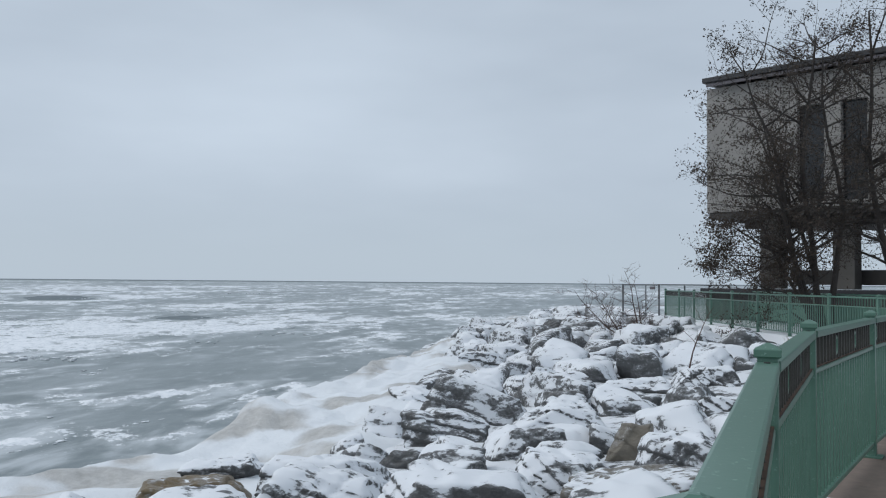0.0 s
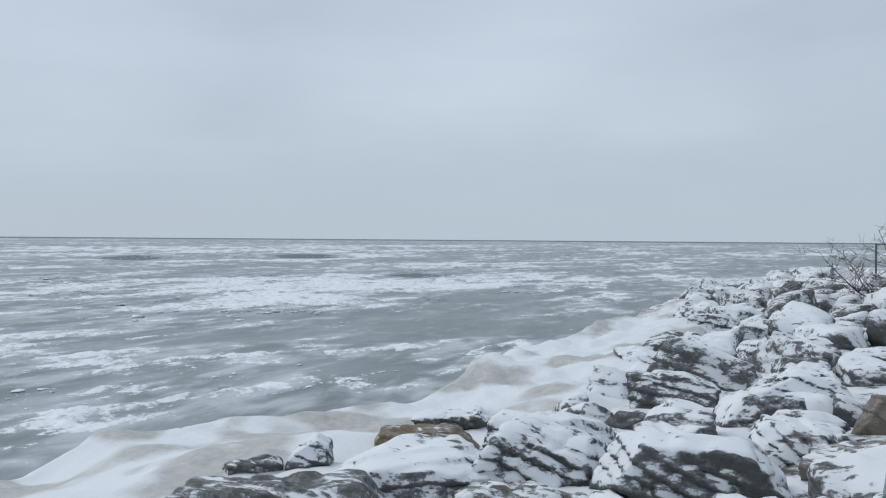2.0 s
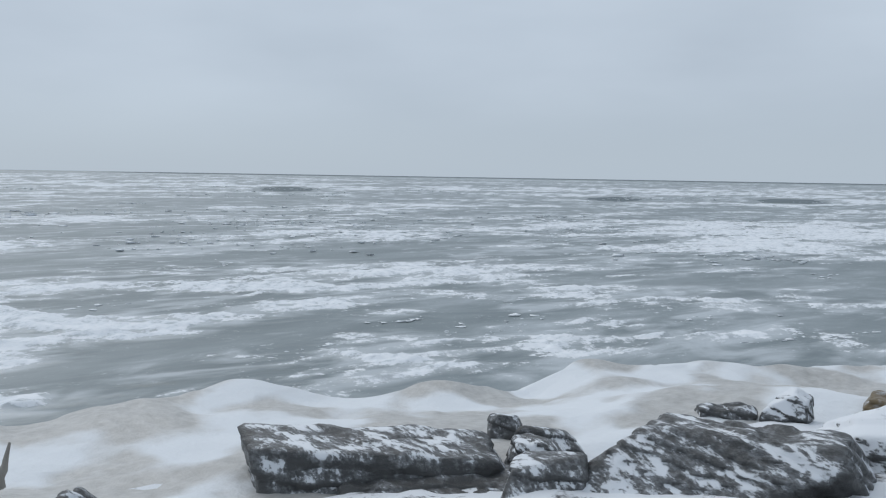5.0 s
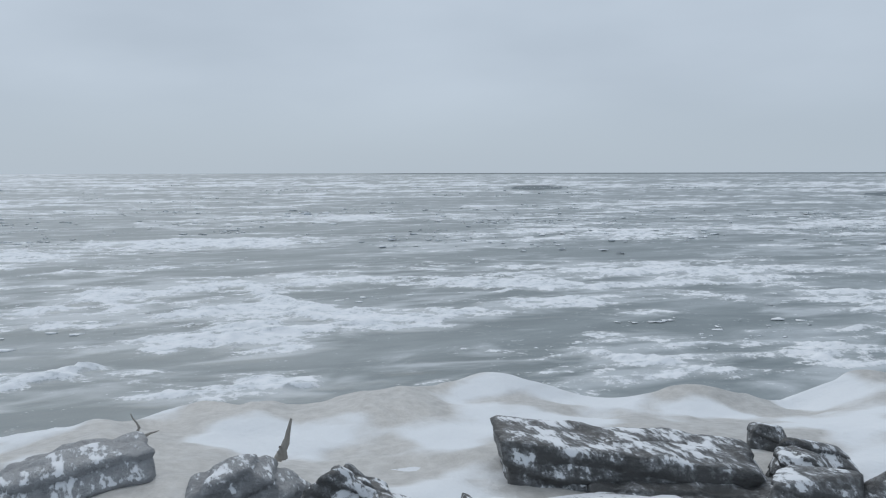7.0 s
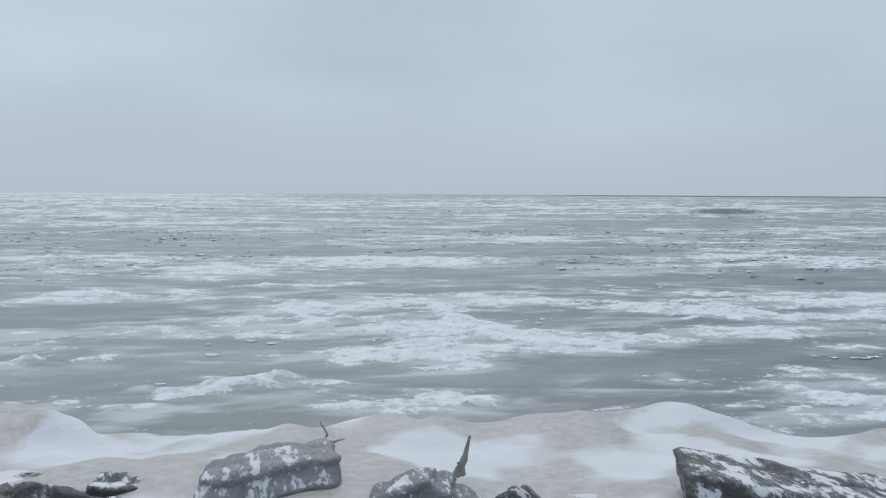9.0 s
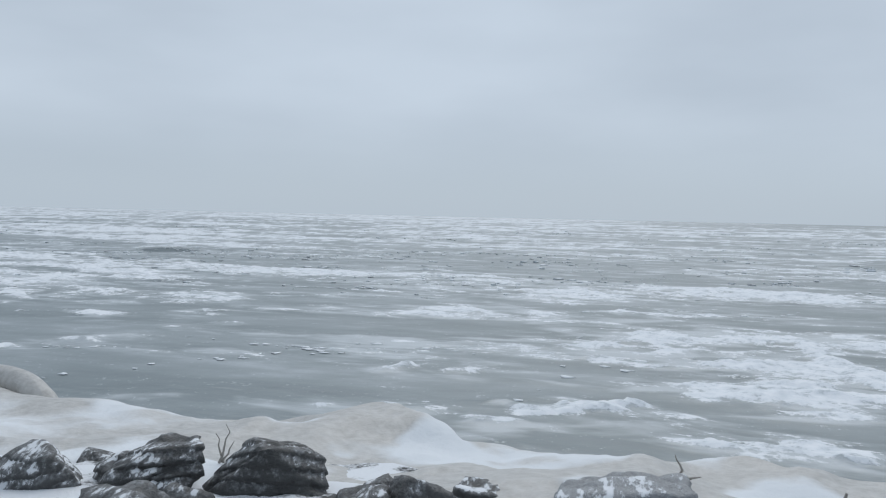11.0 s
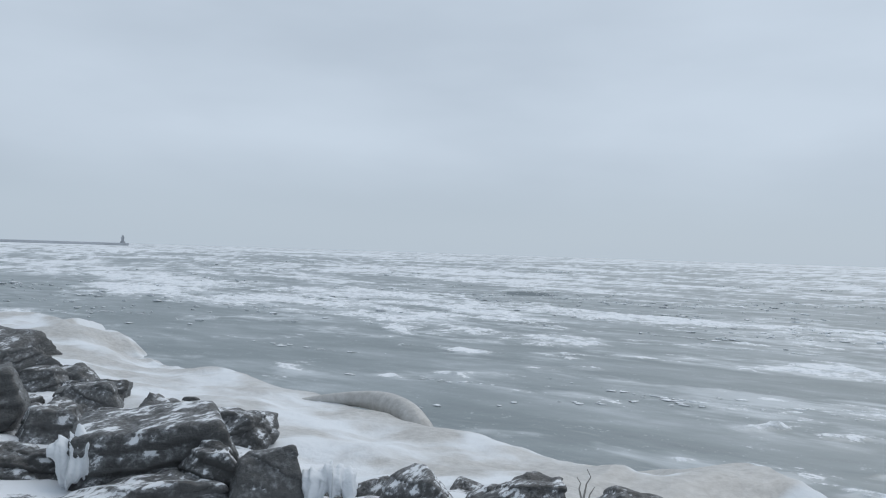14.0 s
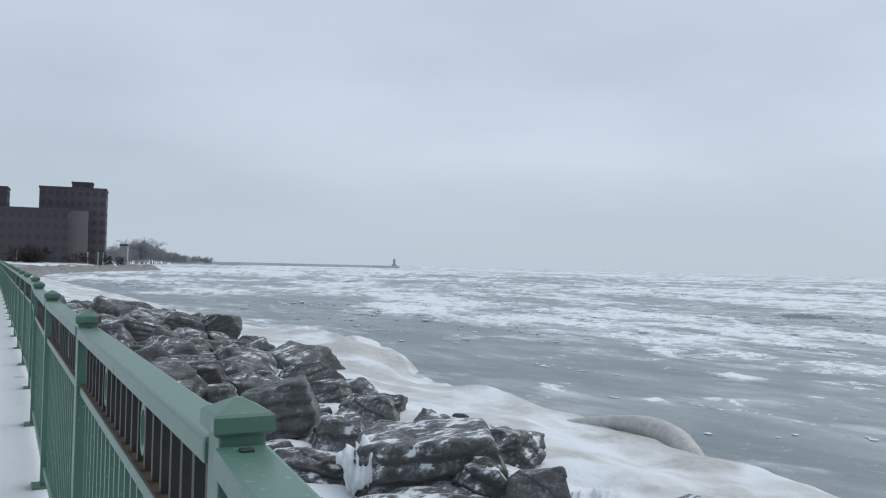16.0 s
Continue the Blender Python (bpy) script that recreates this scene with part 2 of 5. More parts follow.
PIER_HAZED = plain("hazed_pier_stone", (0.47, 0.49, 0.52), 0.85, 0.15, 0.2, coords="World")
# far brick, wing and tower: the bluish grey of the haze is mixed in
BRICK_HAZED = plain("hazed_brick", (0.078, 0.066, 0.078), 0.85, 0.15, 0.15, coords="World")
POLE_FAR = plain("far_pale_pole", (0.5, 0.5, 0.52), 0.5, 0.1, 1)
BRICK_TOWER = plain("hazed_brown_brick", (0.092, 0.080, 0.090), 0.85, 0.15, 0.15, coords="World")
PALE_FAR = plain("far_pale_panel", (0.30, 0.29, 0.30), 0.8, 0.1, 0.1, coords="World")
PANEL_FAR = plain("far_grey_panel", (0.17, 0.155, 0.165), 0.8, 0.1, 0.1, coords="World")
WINDOW_FAR = plain("far_window", (0.045, 0.043, 0.052), 0.6, 0.3, 0.3, coords="World")
# lit panes: the light inside is only this pale colour
WINDOW_LIT = plain("far_lit_window", (0.42, 0.43, 0.45), 0.5, 0.2, 0.3, coords="World")
# pale grey: distance haze mixed into the twig colour
TREE_HAZED = plain("hazed_bare_twigs", (0.29, 0.285, 0.305), 0.9, 0.25, 0.3, coords="World")
WOOD = plain("weathered_driftwood", (0.36, 0.34, 0.31), 0.85, 0.35, 5)


# ---- mesh helpers ----
def mesh(name, verts, faces, mat, smooth=False, attr=None):
    """A mesh from numpy vertices and equal-sided faces."""
    me = bpy.data.meshes.new(name)
    v, f = np.asarray(verts, np.float32), np.asarray(faces, np.int32)
    k = f.shape[1]
    me.vertices.add(len(v))
    me.vertices.foreach_set("co", v.ravel())
    me.loops.add(f.size)
    me.loops.foreach_set("vertex_index", f.ravel())
    me.polygons.add(len(f))
    me.polygons.foreach_set("loop_start", np.arange(0, f.size, k, dtype=np.int32))
    me.update(calc_edges=True)
    if smooth:
        me.polygons.foreach_set("use_smooth", np.ones(len(f), bool))
    if attr is not None:
        a = me.attributes.new("snow", "FLOAT", "POINT")
        a.data.foreach_set("value", np.asarray(attr, np.float32))
    me.materials.append(mat)
    return me


def from_bm(name, bm, mat):
    me = bpy.data.meshes.new(name)
    bmesh.ops.recalc_face_normals(bm, faces=bm.faces)
    bm.to_mesh(me)
    bm.free()
    me.materials.append(mat)
    return me


def part(name, data, parent=None, m=None, label=""):
    """One mesh object, under a thing or a part where one is given."""
    ob = new(name, data)
    if parent is not None:
        ob.parent = parent
    if m is not None:
        ob.matrix_basis = m
    return tagged(ob, label)


def box_bm(bm, sx, sy, sz, x=0.0, y=0.0, z=0.0, bevel=0.0, rz=0.0):
    """A bevelled box whose bottom centre is at x, y, z."""
    made = bmesh.ops.create_cube(bm, size=1.0, matrix=Matrix.Translation((x, y, z + sz / 2)) @ Matrix.Rotation(rz, 4, "Z") @ Matrix.Diagonal((sx, sy, sz, 1)))
    if bevel:
        edges = {e for v in made["verts"] for e in v.link_edges}
        bmesh.ops.bevel(bm, geom=list(edges), offset=bevel, segments=2, affect="EDGES", profile=0.6)


def box(name, sx, sy, sz, mat, bevel=0.0, z=0.0):
    bm = bmesh.new()
    box_bm(bm, sx, sy, sz, 0, 0, z, bevel)
    return from_bm(name, bm, mat)


def lattice(ix, iy, seed):
    h = (ix.astype(np.int64) * 374761393 + iy.astype(np.int64) * 668265263 + seed * 974634777) & 0x7FFFFFFF
    h = ((h ^ (h >> 13)) * 1274126177) & 0x7FFFFFFF
    return ((h ^ (h >> 16)) & 0xFFFFF) / 0xFFFFF


def value_noise(x, y, seed=0):
    ix, iy = np.floor(x), np.floor(y)
    fx, fy = x - ix, y - iy
    fx, fy = fx * fx * (3 - 2 * fx), fy * fy * (3 - 2 * fy)
    a, b, c, d = (lattice(ix + i, iy + j, seed) for i, j in ((0, 0), (1, 0), (0, 1), (1, 1)))
    return (a * (1 - fx) + b * fx) * (1 - fy) + (c * (1 - fx) + d * fx) * fy


def fbm(x, y, octaves=5, seed=0, gain=0.55):
    total, amp, norm = 0.0, 1.0, 0.0
    for k in range(octaves):
        total = total + amp * value_noise(x * 2 ** k + 17.3 * k, y * 2 ** k - 9.1 * k, seed + k)
        norm += amp
        amp *= gain
    return total / norm


def smooth(v, lo, hi):
    t = np.clip((v - lo) / (hi - lo), 0, 1)
    return t * t * (3 - 2 * t)


def spline(points, n):
    """A smooth curve through points, n points to a span."""
    p = np.array(points, float)
    q = np.vstack([2 * p[0] - p[1], p, 2 * p[-1] - p[-2]])
    t = np.linspace(0, 1, n, endpoint=False)[:, None]
    out = [0.5 * (2 * b + (c - a) * t + (2 * a - 5 * b + 4 * c - d) * t ** 2 + (3 * b - a - 3 * c + d) * t ** 3) for a, b, c, d in zip(q, q[1:], q[2:], q[3:])]
    return np.vstack(out + [p[-1:]])


def grid_faces(rows, cols):
    i = np.arange(rows * cols).reshape(rows, cols)
    return np.stack([i[:-1, :-1], i[1:, :-1], i[1:, 1:], i[:-1, 1:]], -1).reshape(-1, 4)


# ---- the plan ----
WATER = -1.82
# the shore: the edge of the shore ice, and the line where it meets the boulders
EDGE = [(4.5, 68), (0.5, 45.6), (-1.3, 31), (-2.8, 23), (-4, 19.5), (-4.2, 15.5), (-6.2, 12.6), (-8, 10.7), (-8.8, 8.1), (-10.4, 6), (-10.6, 3.9), (-10.7, 2), (-10.5, 0.3), (-11.0, -1.2), (-11.9, -2.9), (-11.6, -4.6), (-11.4, -6.2), (-11.8, -8.7), (-12.7, -12.2), (-13.5, -16.8), (-17, -25), (-17.5, -31), (-18.5, -44), (-30, -132)]
INNER = [(9, 62), (5, 50), (0.9, 38), (0.3, 25), (-0.8, 18.4), (-1.3, 13.5), (-2.4, 10.9), (-4.2, 9.2), (-4.7, 7), (-5.2, 5.8), (-5.8, 3.2), (-6.6, 1.6), (-7.5, 0), (-7.7, -1.8), (-7.6, -3.2), (-7.9, -4.6), (-6.5, -6), (-7.6, -8), (-8.2, -10.6), (-9, -15), (-10.3, -21), (-12.2, -29), (-13.5, -50), (-24, -130)]
# the railing: its posts along the promenade, round a small bay
POSTS = [(9.85, 37.35), (9.83, 35.15), (9.79, 32.95), (9.75, 30.75), (9.76, 28.55), (9.8, 26.35), (9.92, 24.25), (10.13, 22.25), (10.39, 20.25), (10.7, 18.0), (10.4, 15.8),
         (8.9, 14.2), (7.4, 12.5), (6.3, 11.0), (5.1, 9.4), (3.72, 7.55), (2.27, 5.45), (1.2, 3.35), (0.26, 1.12), (-0.381, -1.349), (-0.79, -3.72), (-1.17, -5.95), (-1.57, -8.15), (-2.02, -10.4)]
for k in range(24):
    POSTS.append((POSTS[-1][0] - 0.385, POSTS[-1][1] - 2.26))
edge, inner = spline(EDGE, 14), spline(INNER, 14)
rail_line = np.array([(11.5, 62.0), (10.2, 42.0)] + POSTS + [(-22.0, -150.0)])


def gap(px, py, line):
    """The distance from points to a polyline."""
    best = np.full(np.shape(px), 1e9)
    for (ax, ay), (bx, by) in zip(line, line[1:]):
        dx, dy = bx - ax, by - ay
        t = np.clip(((px - ax) * dx + (py - ay) * dy) / (dx * dx + dy * dy), 0, 1)
        best = np.minimum(best, np.hypot(px - ax - t * dx, py - ay - t * dy))
    return best


def bed(px, py):
    """The height of the bed of rubble between the railing and the shore ice."""
    a, b = gap(px, py, rail_line), gap(px, py, inner[::4])
    u = a / (a + b + 1e-6)
    return -0.40 - 0.68 * u


# ---- the lake: one sheet of ice and slush to the horizon ----
LEADS = [(-66.3, 143.1), (-22.2, 72.9), (-82.2, 115.0), (-64.6, 139.9), (-155.0, 98.3), (-62.9, -34.2), (-64.0, 141.6)]  # small leads of open water


DRIFTS = []


def drift(x, y, long, wide, turn, amount):
    """A streak of blown snow on the ice, or of bare new ice where the amount is negative."""
    DRIFTS.append((x, y, long, wide, radians(turn), amount))


drift(-21.9, 58.1, 7.6, 7.48, 23, 0.50)
drift(-5.6, 53.9, 4.8, 3.47, -10, 0.40)
drift(-4.1, 47.1, 3.4, 3.02, 39, 0.65)
drift(-19.0, 40.7, 2.7, 2.05, -13, 0.50)
drift(-15.3, 35.1, 2.9, 0.83, -36, 0.35)
drift(-13.5, 39.0, 3.3, 0.84, 78, 0.40)
drift(-7.0, 35.5, 1.8, 2.08, 18, 0.40)
drift(-10.6, 33.0, 1.1, 0.88, 36, 0.40)
drift(-10.6, 22.1, 1.0, 0.63, 81, 0.55)
drift(-10.6, 25.3, 2.2, 0.35, 95, 0.60)
drift(-7.7, 24.1, 1.3, 0.91, 40, 0.45)
drift(-5.2, 26.1, 1.4, 1.37, 24, 0.35)
drift(-8.6, 19.7, 0.5, 0.47, -22, 0.45)
drift(-8.5, 17.0, 0.3, 0.32, -24, 0.50)
drift(-3.2, 31.5, 1.5, 1.93, 24, 0.30)
drift(-12.8, 46.9, 5.7, 2.79, 12, -0.50)
drift(-7.9, 29.0, 2.8, 1.59, 10, -0.35)
drift(-6.9, 19.8, 1.7, 1.20, -18, -0.50)
drift(-6.5, 16.4, 1.7, 1.11, -7, -0.45)
drift(-32.4, 26.9, 2.1, 3.36, 34, 0.55)
drift(-40.2, 26.9, 2.7, 5.32, 63, 0.40)
drift(-24.6, 44.3, 6.1, 5.43, -10, 0.55)
drift(-18.2, 56.7, 7.1, 5.92, 60, 0.50)
drift(-41.9, 47.6, 6.7, 7.36, 84, 0.35)
drift(-14.6, 38.8, 1.9, 1.72, 31, 0.40)
drift(-25.3, 24.9, 0.8, 0.75, 36, 0.50)
drift(-19.9, 22.9, 2.7, 0.73, 56, 0.50)
drift(-19.5, 18.8, 1.7, 0.91, 74, 0.45)
drift(-18.7, 15.3, 2.4, 0.90, 40, 0.50)
drift(-16.3, 19.7, 1.5, 1.09, 4, 0.45)
drift(-12.6, 20.5, 2.4, 1.05, 60, 0.50)
drift(-14.8, 27.2, 3.5, 0.87, 57, 0.40)
drift(-17.6, 11.9, 1.4, 1.04, 27, 0.32)
drift(-15.3, 12.7, 0.8, 0.54, 57, 0.50)
drift(-11.9, 11.7, 1.2, 0.20, 70, 0.65)
drift(-11.1, 13.2, 0.6, 0.18, 37, 0.50)
drift(-9.5, 15.0, 1.4, 0.36, 56, 0.50)
drift(-10.1, 16.1, 1.8, 0.59, 25, 0.35)
drift(-11.6, 9.4, 1.2, 0.31, 25, 0.60)
drift(-12.0, 8.0, 0.4, 0.24, 53, 0.50)
drift(-9.2, 10.2, 0.5, 0.31, 35, 0.50)
drift(-25.4, 24.1, 7.9, 2.70, 49, -0.55)
drift(-17.7, 32.6, 3.5, 2.28, 31, -0.30)
drift(-12.8, 16.9, 3.9, 0.46, 38, -0.20)
drift(-13.4, 11.8, 3.3, 0.64, 48, -0.40)
drift(-13.3, 8.7, 0.5, 0.75, 67, -0.40)
drift(-9.0, 12.3, 2.7, 0.47, 49, -0.40)
drift(-10.3, 30.5, 2.0, 1.66, -19, -0.30)
drift(-41.7, 8.3, 4.9, 4.28, 44, 0.40)
drift(-37.9, 23.1, 4.0, 4.88, 50, 0.50)
drift(-34.9, 29.4, 2.5, 3.96, 88, 0.60)
drift(-37.1, -0.9, 2.3, 2.88, 116, 0.35)
drift(-24.2, 1.5, 2.5, 0.77, 24, 0.45)
drift(-22.0, -0.5, 1.1, 0.46, 81, 0.45)
drift(-24.0, 5.3, 2.1, 0.98, 39, 0.40)
drift(-18.1, 6.7, 2.5, 0.87, 32, 0.55)
drift(-16.8, 6.5, 1.0, 0.49, 41, 0.50)
drift(-16.1, 3.3, 1.8, 0.77, 66, 0.45)
drift(-17.5, 4.2, 1.4, 0.68, 73, 0.40)
drift(-17.0, 8.7, 1.3, 0.22, 125, 0.50)
drift(-20.8, 13.3, 1.5, 1.29, 90, 0.50)
drift(-22.0, 18.1, 3.8, 1.14, 60, 0.50)
drift(-15.0, 13.4, 0.7, 0.54, 6, 0.50)
drift(-17.0, 12.3, 1.4, 0.41, 79, 0.35)
drift(-14.5, -0.7, 0.6, 0.17, 126, 0.65)
drift(-14.9, 0.4, 0.6, 0.17, 104, 0.65)
drift(-12.5, 5.6, 0.8, 0.20, 71, 0.55)
drift(-12.4, 3.4, 0.6, 0.11, 66, 0.45)
drift(-12.6, 1.7, 0.7, 0.25, 60, 0.50)
drift(-13.3, 3.0, 0.9, 0.55, 85, 0.30)
drift(-12.3, 8.3, 0.5, 0.15, 94, 0.40)
drift(-31.3, 8.9, 5.9, 2.80, 60, -0.55)
drift(-27.0, 19.8, 5.8, 2.06, 54, -0.45)
drift(-20.7, 8.5, 2.4, 0.81, 85, -0.40)
drift(-14.4, 7.6, 2.3, 0.89, 84, -0.45)
drift(-18.0, 0.1, 1.6, 0.82, 82, -0.40)
drift(-15.8, 0.3, 1.7, 0.43, 74, -0.40)
drift(-13.0, 4.6, 1.0, 0.11, 145, -0.30)
drift(-12.4, -0.0, 1.1, 0.41, 74, -0.40)
drift(-41.2, -28.7, 4.4, 1.52, 175, 0.45)
drift(-44.4, -15.7, 2.5, 2.07, 54, 0.55)
drift(-38.6, -21.8, 3.9, 4.05, 88, 0.35)
drift(-30.3, -17.7, 5.1, 2.19, 114, 0.50)
drift(-34.7, -8.2, 3.0, 1.07, 140, 0.40)
drift(-23.6, -15.3, 0.9, 0.90, 136, 0.50)
drift(-25.1, -12.4, 1.4, 0.73, 76, 0.50)
drift(-23.0, -10.5, 1.0, 0.53, 79, 0.45)
drift(-19.3, -12.0, 1.4, 0.70, 130, 0.40)
drift(-17.2, -12.6, 1.1, 0.40, 86, 0.30)
drift(-23.3, -6.5, 0.7, 0.84, 137, 0.60)
drift(-28.0, -4.8, 2.2, 1.19, 129, 0.50)
drift(-17.4, -4.1, 0.9, 0.32, 141, 0.50)
drift(-17.5, -2.6, 0.5, 0.35, 127, 0.50)
drift(-35.0, -1.2, 2.4, 2.54, 83, 0.40)
drift(-40.8, 8.4, 4.5, 5.81, 76, 0.45)
drift(-24.1, 1.7, 1.4, 1.00, 132, 0.60)
drift(-21.6, -0.3, 1.1, 0.38, 104, 0.40)
drift(-24.0, 3.9, 1.8, 0.76, 117, 0.45)
drift(-21.5, 5.7, 3.2, 0.36, 3, 0.50)
drift(-20.0, 3.7, 1.0, 0.49, 87, 0.45)
drift(-16.7, 3.6, 1.9, 0.44, 95, 0.50)
drift(-15.0, 3.9, 1.0, 0.44, 94, 0.40)
drift(-13.6, -4.5, 0.2, 0.17, 116, 0.50)
drift(-14.7, -3.4, 0.2, 0.19, 93, 0.50)
drift(-14.7, -1.7, 0.3, 0.28, 106, 0.50)
drift(-14.5, 0.0, 1.2, 0.23, 119, 0.65)
drift(-13.2, -1.5, 0.5, 0.26, 95, 0.40)
drift(-12.7, 1.8, 0.6, 0.23, 81, 0.50)
drift(-26.4, -13.9, 5.5, 1.07, 121, -0.35)
drift(-24.2, -4.7, 5.2, 1.50, 87, -0.40)
drift(-16.0, -8.5, 3.6, 1.30, 105, -0.50)
drift(-14.9, -3.9, 2.7, 0.89, 117, -0.45)
drift(-18.3, -0.7, 1.1, 0.95, 107, -0.35)
drift(-13.3, 2.1, 2.5, 0.55, 101, -0.40)
drift(-32.7, 7.8, 2.6, 1.30, 80, -0.35)
drift(-37.2, -38.4, 3.3, 5.65, 122, 0.50)
drift(-26.2, -29.6, 2.7, 2.49, 141, 0.50)
drift(-23.3, -22.0, 3.1, 1.25, 137, 0.45)
drift(-19.5, -12.7, 1.5, 0.68, 155, 0.40)
drift(-17.1, -13.8, 0.5, 0.40, 132, 0.50)
drift(-39.0, -54.5, 6.4, 3.78, -173, 0.40)
drift(-18.3, -29.1, 0.6, 0.77, 118, 0.40)
drift(-26.3, -37.2, 1.5, 1.20, 104, 0.35)
drift(-18.9, -18.9, 4.1, 1.91, 114, -0.45)
drift(-15.6, -11.6, 3.5, 1.47, 104, -0.35)
drift(-27.1, -38.1, 5.6, 2.79, 96, -0.35)
drift(-139.6, -297.0, 93.0, 45.87, -135, 0.50)
drift(-35.2, -84.8, 3.4, 6.30, 136, 0.40)
drift(-42.9, -136.6, 16.7, 7.96, 92, 0.45)
drift(-66.8, -102.3, 24.2, 7.19, 80, 0.40)
drift(-22.2, -36.6, 2.6, 1.51, 151, 0.40)
drift(-34.3, -68.1, 11.2, 11.79, 125, -0.45)
drift(-23.9, -47.4, 3.1, 3.62, -169, -0.30)
drift(-7.3, 69.3, 9.1, 11.45, 26, 0.35)
drift(-3.2, 40.0, 2.8, 3.12, 23, 0.30)
drift(-8.2, 42.0, 1.9, 2.20, 6, 0.30)
drift(-18.8, 105.6, 15.6, 16.88, 38, 0.30)
drift(-1.9, 36.4, 2.5, 1.23, 58, 0.30)
drift(-44.6, -25.4, 7.6, 6.05, 145, 0.32)
drift(-27.8, -14.8, 3.4, 1.19, 136, 0.32)
drift(-40.9, -11.0, 5.6, 3.11, 123, 0.30)
drift(-47.1, -39.0, 9.4, 8.35, 163, 0.30)
drift(-33.9, -23.5, 6.7, 3.51, 144, 0.32)
drift(-110.9, -66.9, 24.2, 22.48, 164, 0.32)
drift(-23.4, -18.0, 2.3, 1.00, 111, 0.30)


def build_lake():
    az = np.concatenate([np.arange(-34, 172, 0.25), np.arange(172, 326.1, 3.08)])
    el = np.concatenate([np.arange(23, 0.6, -0.05), np.geomspace(0.6, 0.0425, 50)])
    r = (1.48 - WATER) / np.tan(np.radians(el))
    A, R = np.meshgrid(np.radians(az), r, indexing="ij")
    x, y = -np.sin(A) * R, np.cos(A) * R
    u, v = x * 0.29 + y * 0.957, x * 0.957 - y * 0.29
    wx, wy = fbm(u / 12, v / 7, 4, 5) - 0.5, fbm(u / 12 + 40, v / 7, 4, 9) - 0.5
    big = fbm(u / 19 + wx * 1.6, v / 7.5 + wy * 1.6, 5, 21)
    mid = fbm(u / 4.2 + wx * 3, v / 1.5 + wy * 3, 5, 33, 0.62)
    small = fbm(u / 1.1 + wx * 5, v / 0.55 + wy * 5, 4, 39, 0.65)
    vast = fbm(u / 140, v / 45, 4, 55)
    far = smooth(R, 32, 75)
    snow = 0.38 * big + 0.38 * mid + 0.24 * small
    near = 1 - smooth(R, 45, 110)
    # beyond 220 m past 80 degrees, added snow whitens the ice as horizon haze
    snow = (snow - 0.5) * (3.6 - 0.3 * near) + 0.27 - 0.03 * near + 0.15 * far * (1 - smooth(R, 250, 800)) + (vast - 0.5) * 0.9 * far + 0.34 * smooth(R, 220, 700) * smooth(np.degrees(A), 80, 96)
    deg = np.degrees(A)
    # open leads far out
    lead = smooth(R, 1100, 1900) * (1 - smooth(deg, 66, 82))
    # the streaks that can be told apart, with wandering edges
    for sx, sy, long, wide, turn, amount in DRIFTS:
        reach = 2.2 * (long + wide)
        near_it = (np.abs(x - sx) < reach) & (np.abs(y - sy) < reach)
        dx, dy = x[near_it] - sx, y[near_it] - sy
        along = (dx * math.cos(turn) + dy * math.sin(turn)) / (long * 1.1)
        across = (dy * math.cos(turn) - dx * math.sin(turn)) / wide + 1.5 * wx[near_it]
        snow[near_it] += amount * (0.2 + 0.9 * small[near_it]) * np.exp(-(along ** 2) ** 1.5 - np.abs(across) ** 2.4)
    for lx, ly in LEADS:
        size = math.hypot(lx, ly)
        across, along = ((x - lx) * lx + (y - ly) * ly) / size, ((x - lx) * ly - (y - ly) * lx) / size
        lead = np.maximum(lead, smooth(1.25 - np.hypot(across / (0.0009 * size * size), along / (0.034 * size)) + 0.7 * (mid - 0.5), 0.1, 0.4))
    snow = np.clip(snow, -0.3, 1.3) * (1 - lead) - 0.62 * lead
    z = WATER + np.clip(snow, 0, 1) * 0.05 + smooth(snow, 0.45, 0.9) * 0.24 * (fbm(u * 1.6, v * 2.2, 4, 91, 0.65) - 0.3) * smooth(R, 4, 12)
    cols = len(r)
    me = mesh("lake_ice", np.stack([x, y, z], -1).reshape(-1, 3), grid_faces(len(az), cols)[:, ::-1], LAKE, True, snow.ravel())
    return tagged(new("water", me), "frozen grey lake with drifted snow and broken white slush ice", "lake", kind="structure")


build_lake()


# ---- the shore ice: humps of beige and white frozen spray ----
HUMPS = [(-11.7, -3.2, 0.36, 1.5), (-10.4, -4.2, 0.2, 1.2), (-10.2, 5.9, 0.38, 1.0), (-8.0, 10.3, 0.5, 1.0), (-8.4, 7.9, 0.3, 0.9), (-10.4, 2.2, 0.26, 0.8),
         (-15.4, -23.3, 0.62, 2.0), (-13.6, -19, 0.35, 1.6), (-11.7, -9.3, 0.1, 0.8), (-12.4, -11.2, 0.22, 0.8), (-3.5, 16.2, 0.36, 0.9), (-3.6, 19.0, 0.22, 1.2), (-2.2, 25, 0.25, 2.0),
         (-9.2, 4.4, 0.25, 1.1), (-8.8, 0.4, 0.2, 0.9), (-17, -29, 0.5, 2.0), (-6.2, 12.2, 0.25, 0.9), (-7.0, 9.7, 0.3, 0.7), (-12.9, -14.2, 0.3, 1.2), (-10.8, -6.8, 0.15, 1.0)]


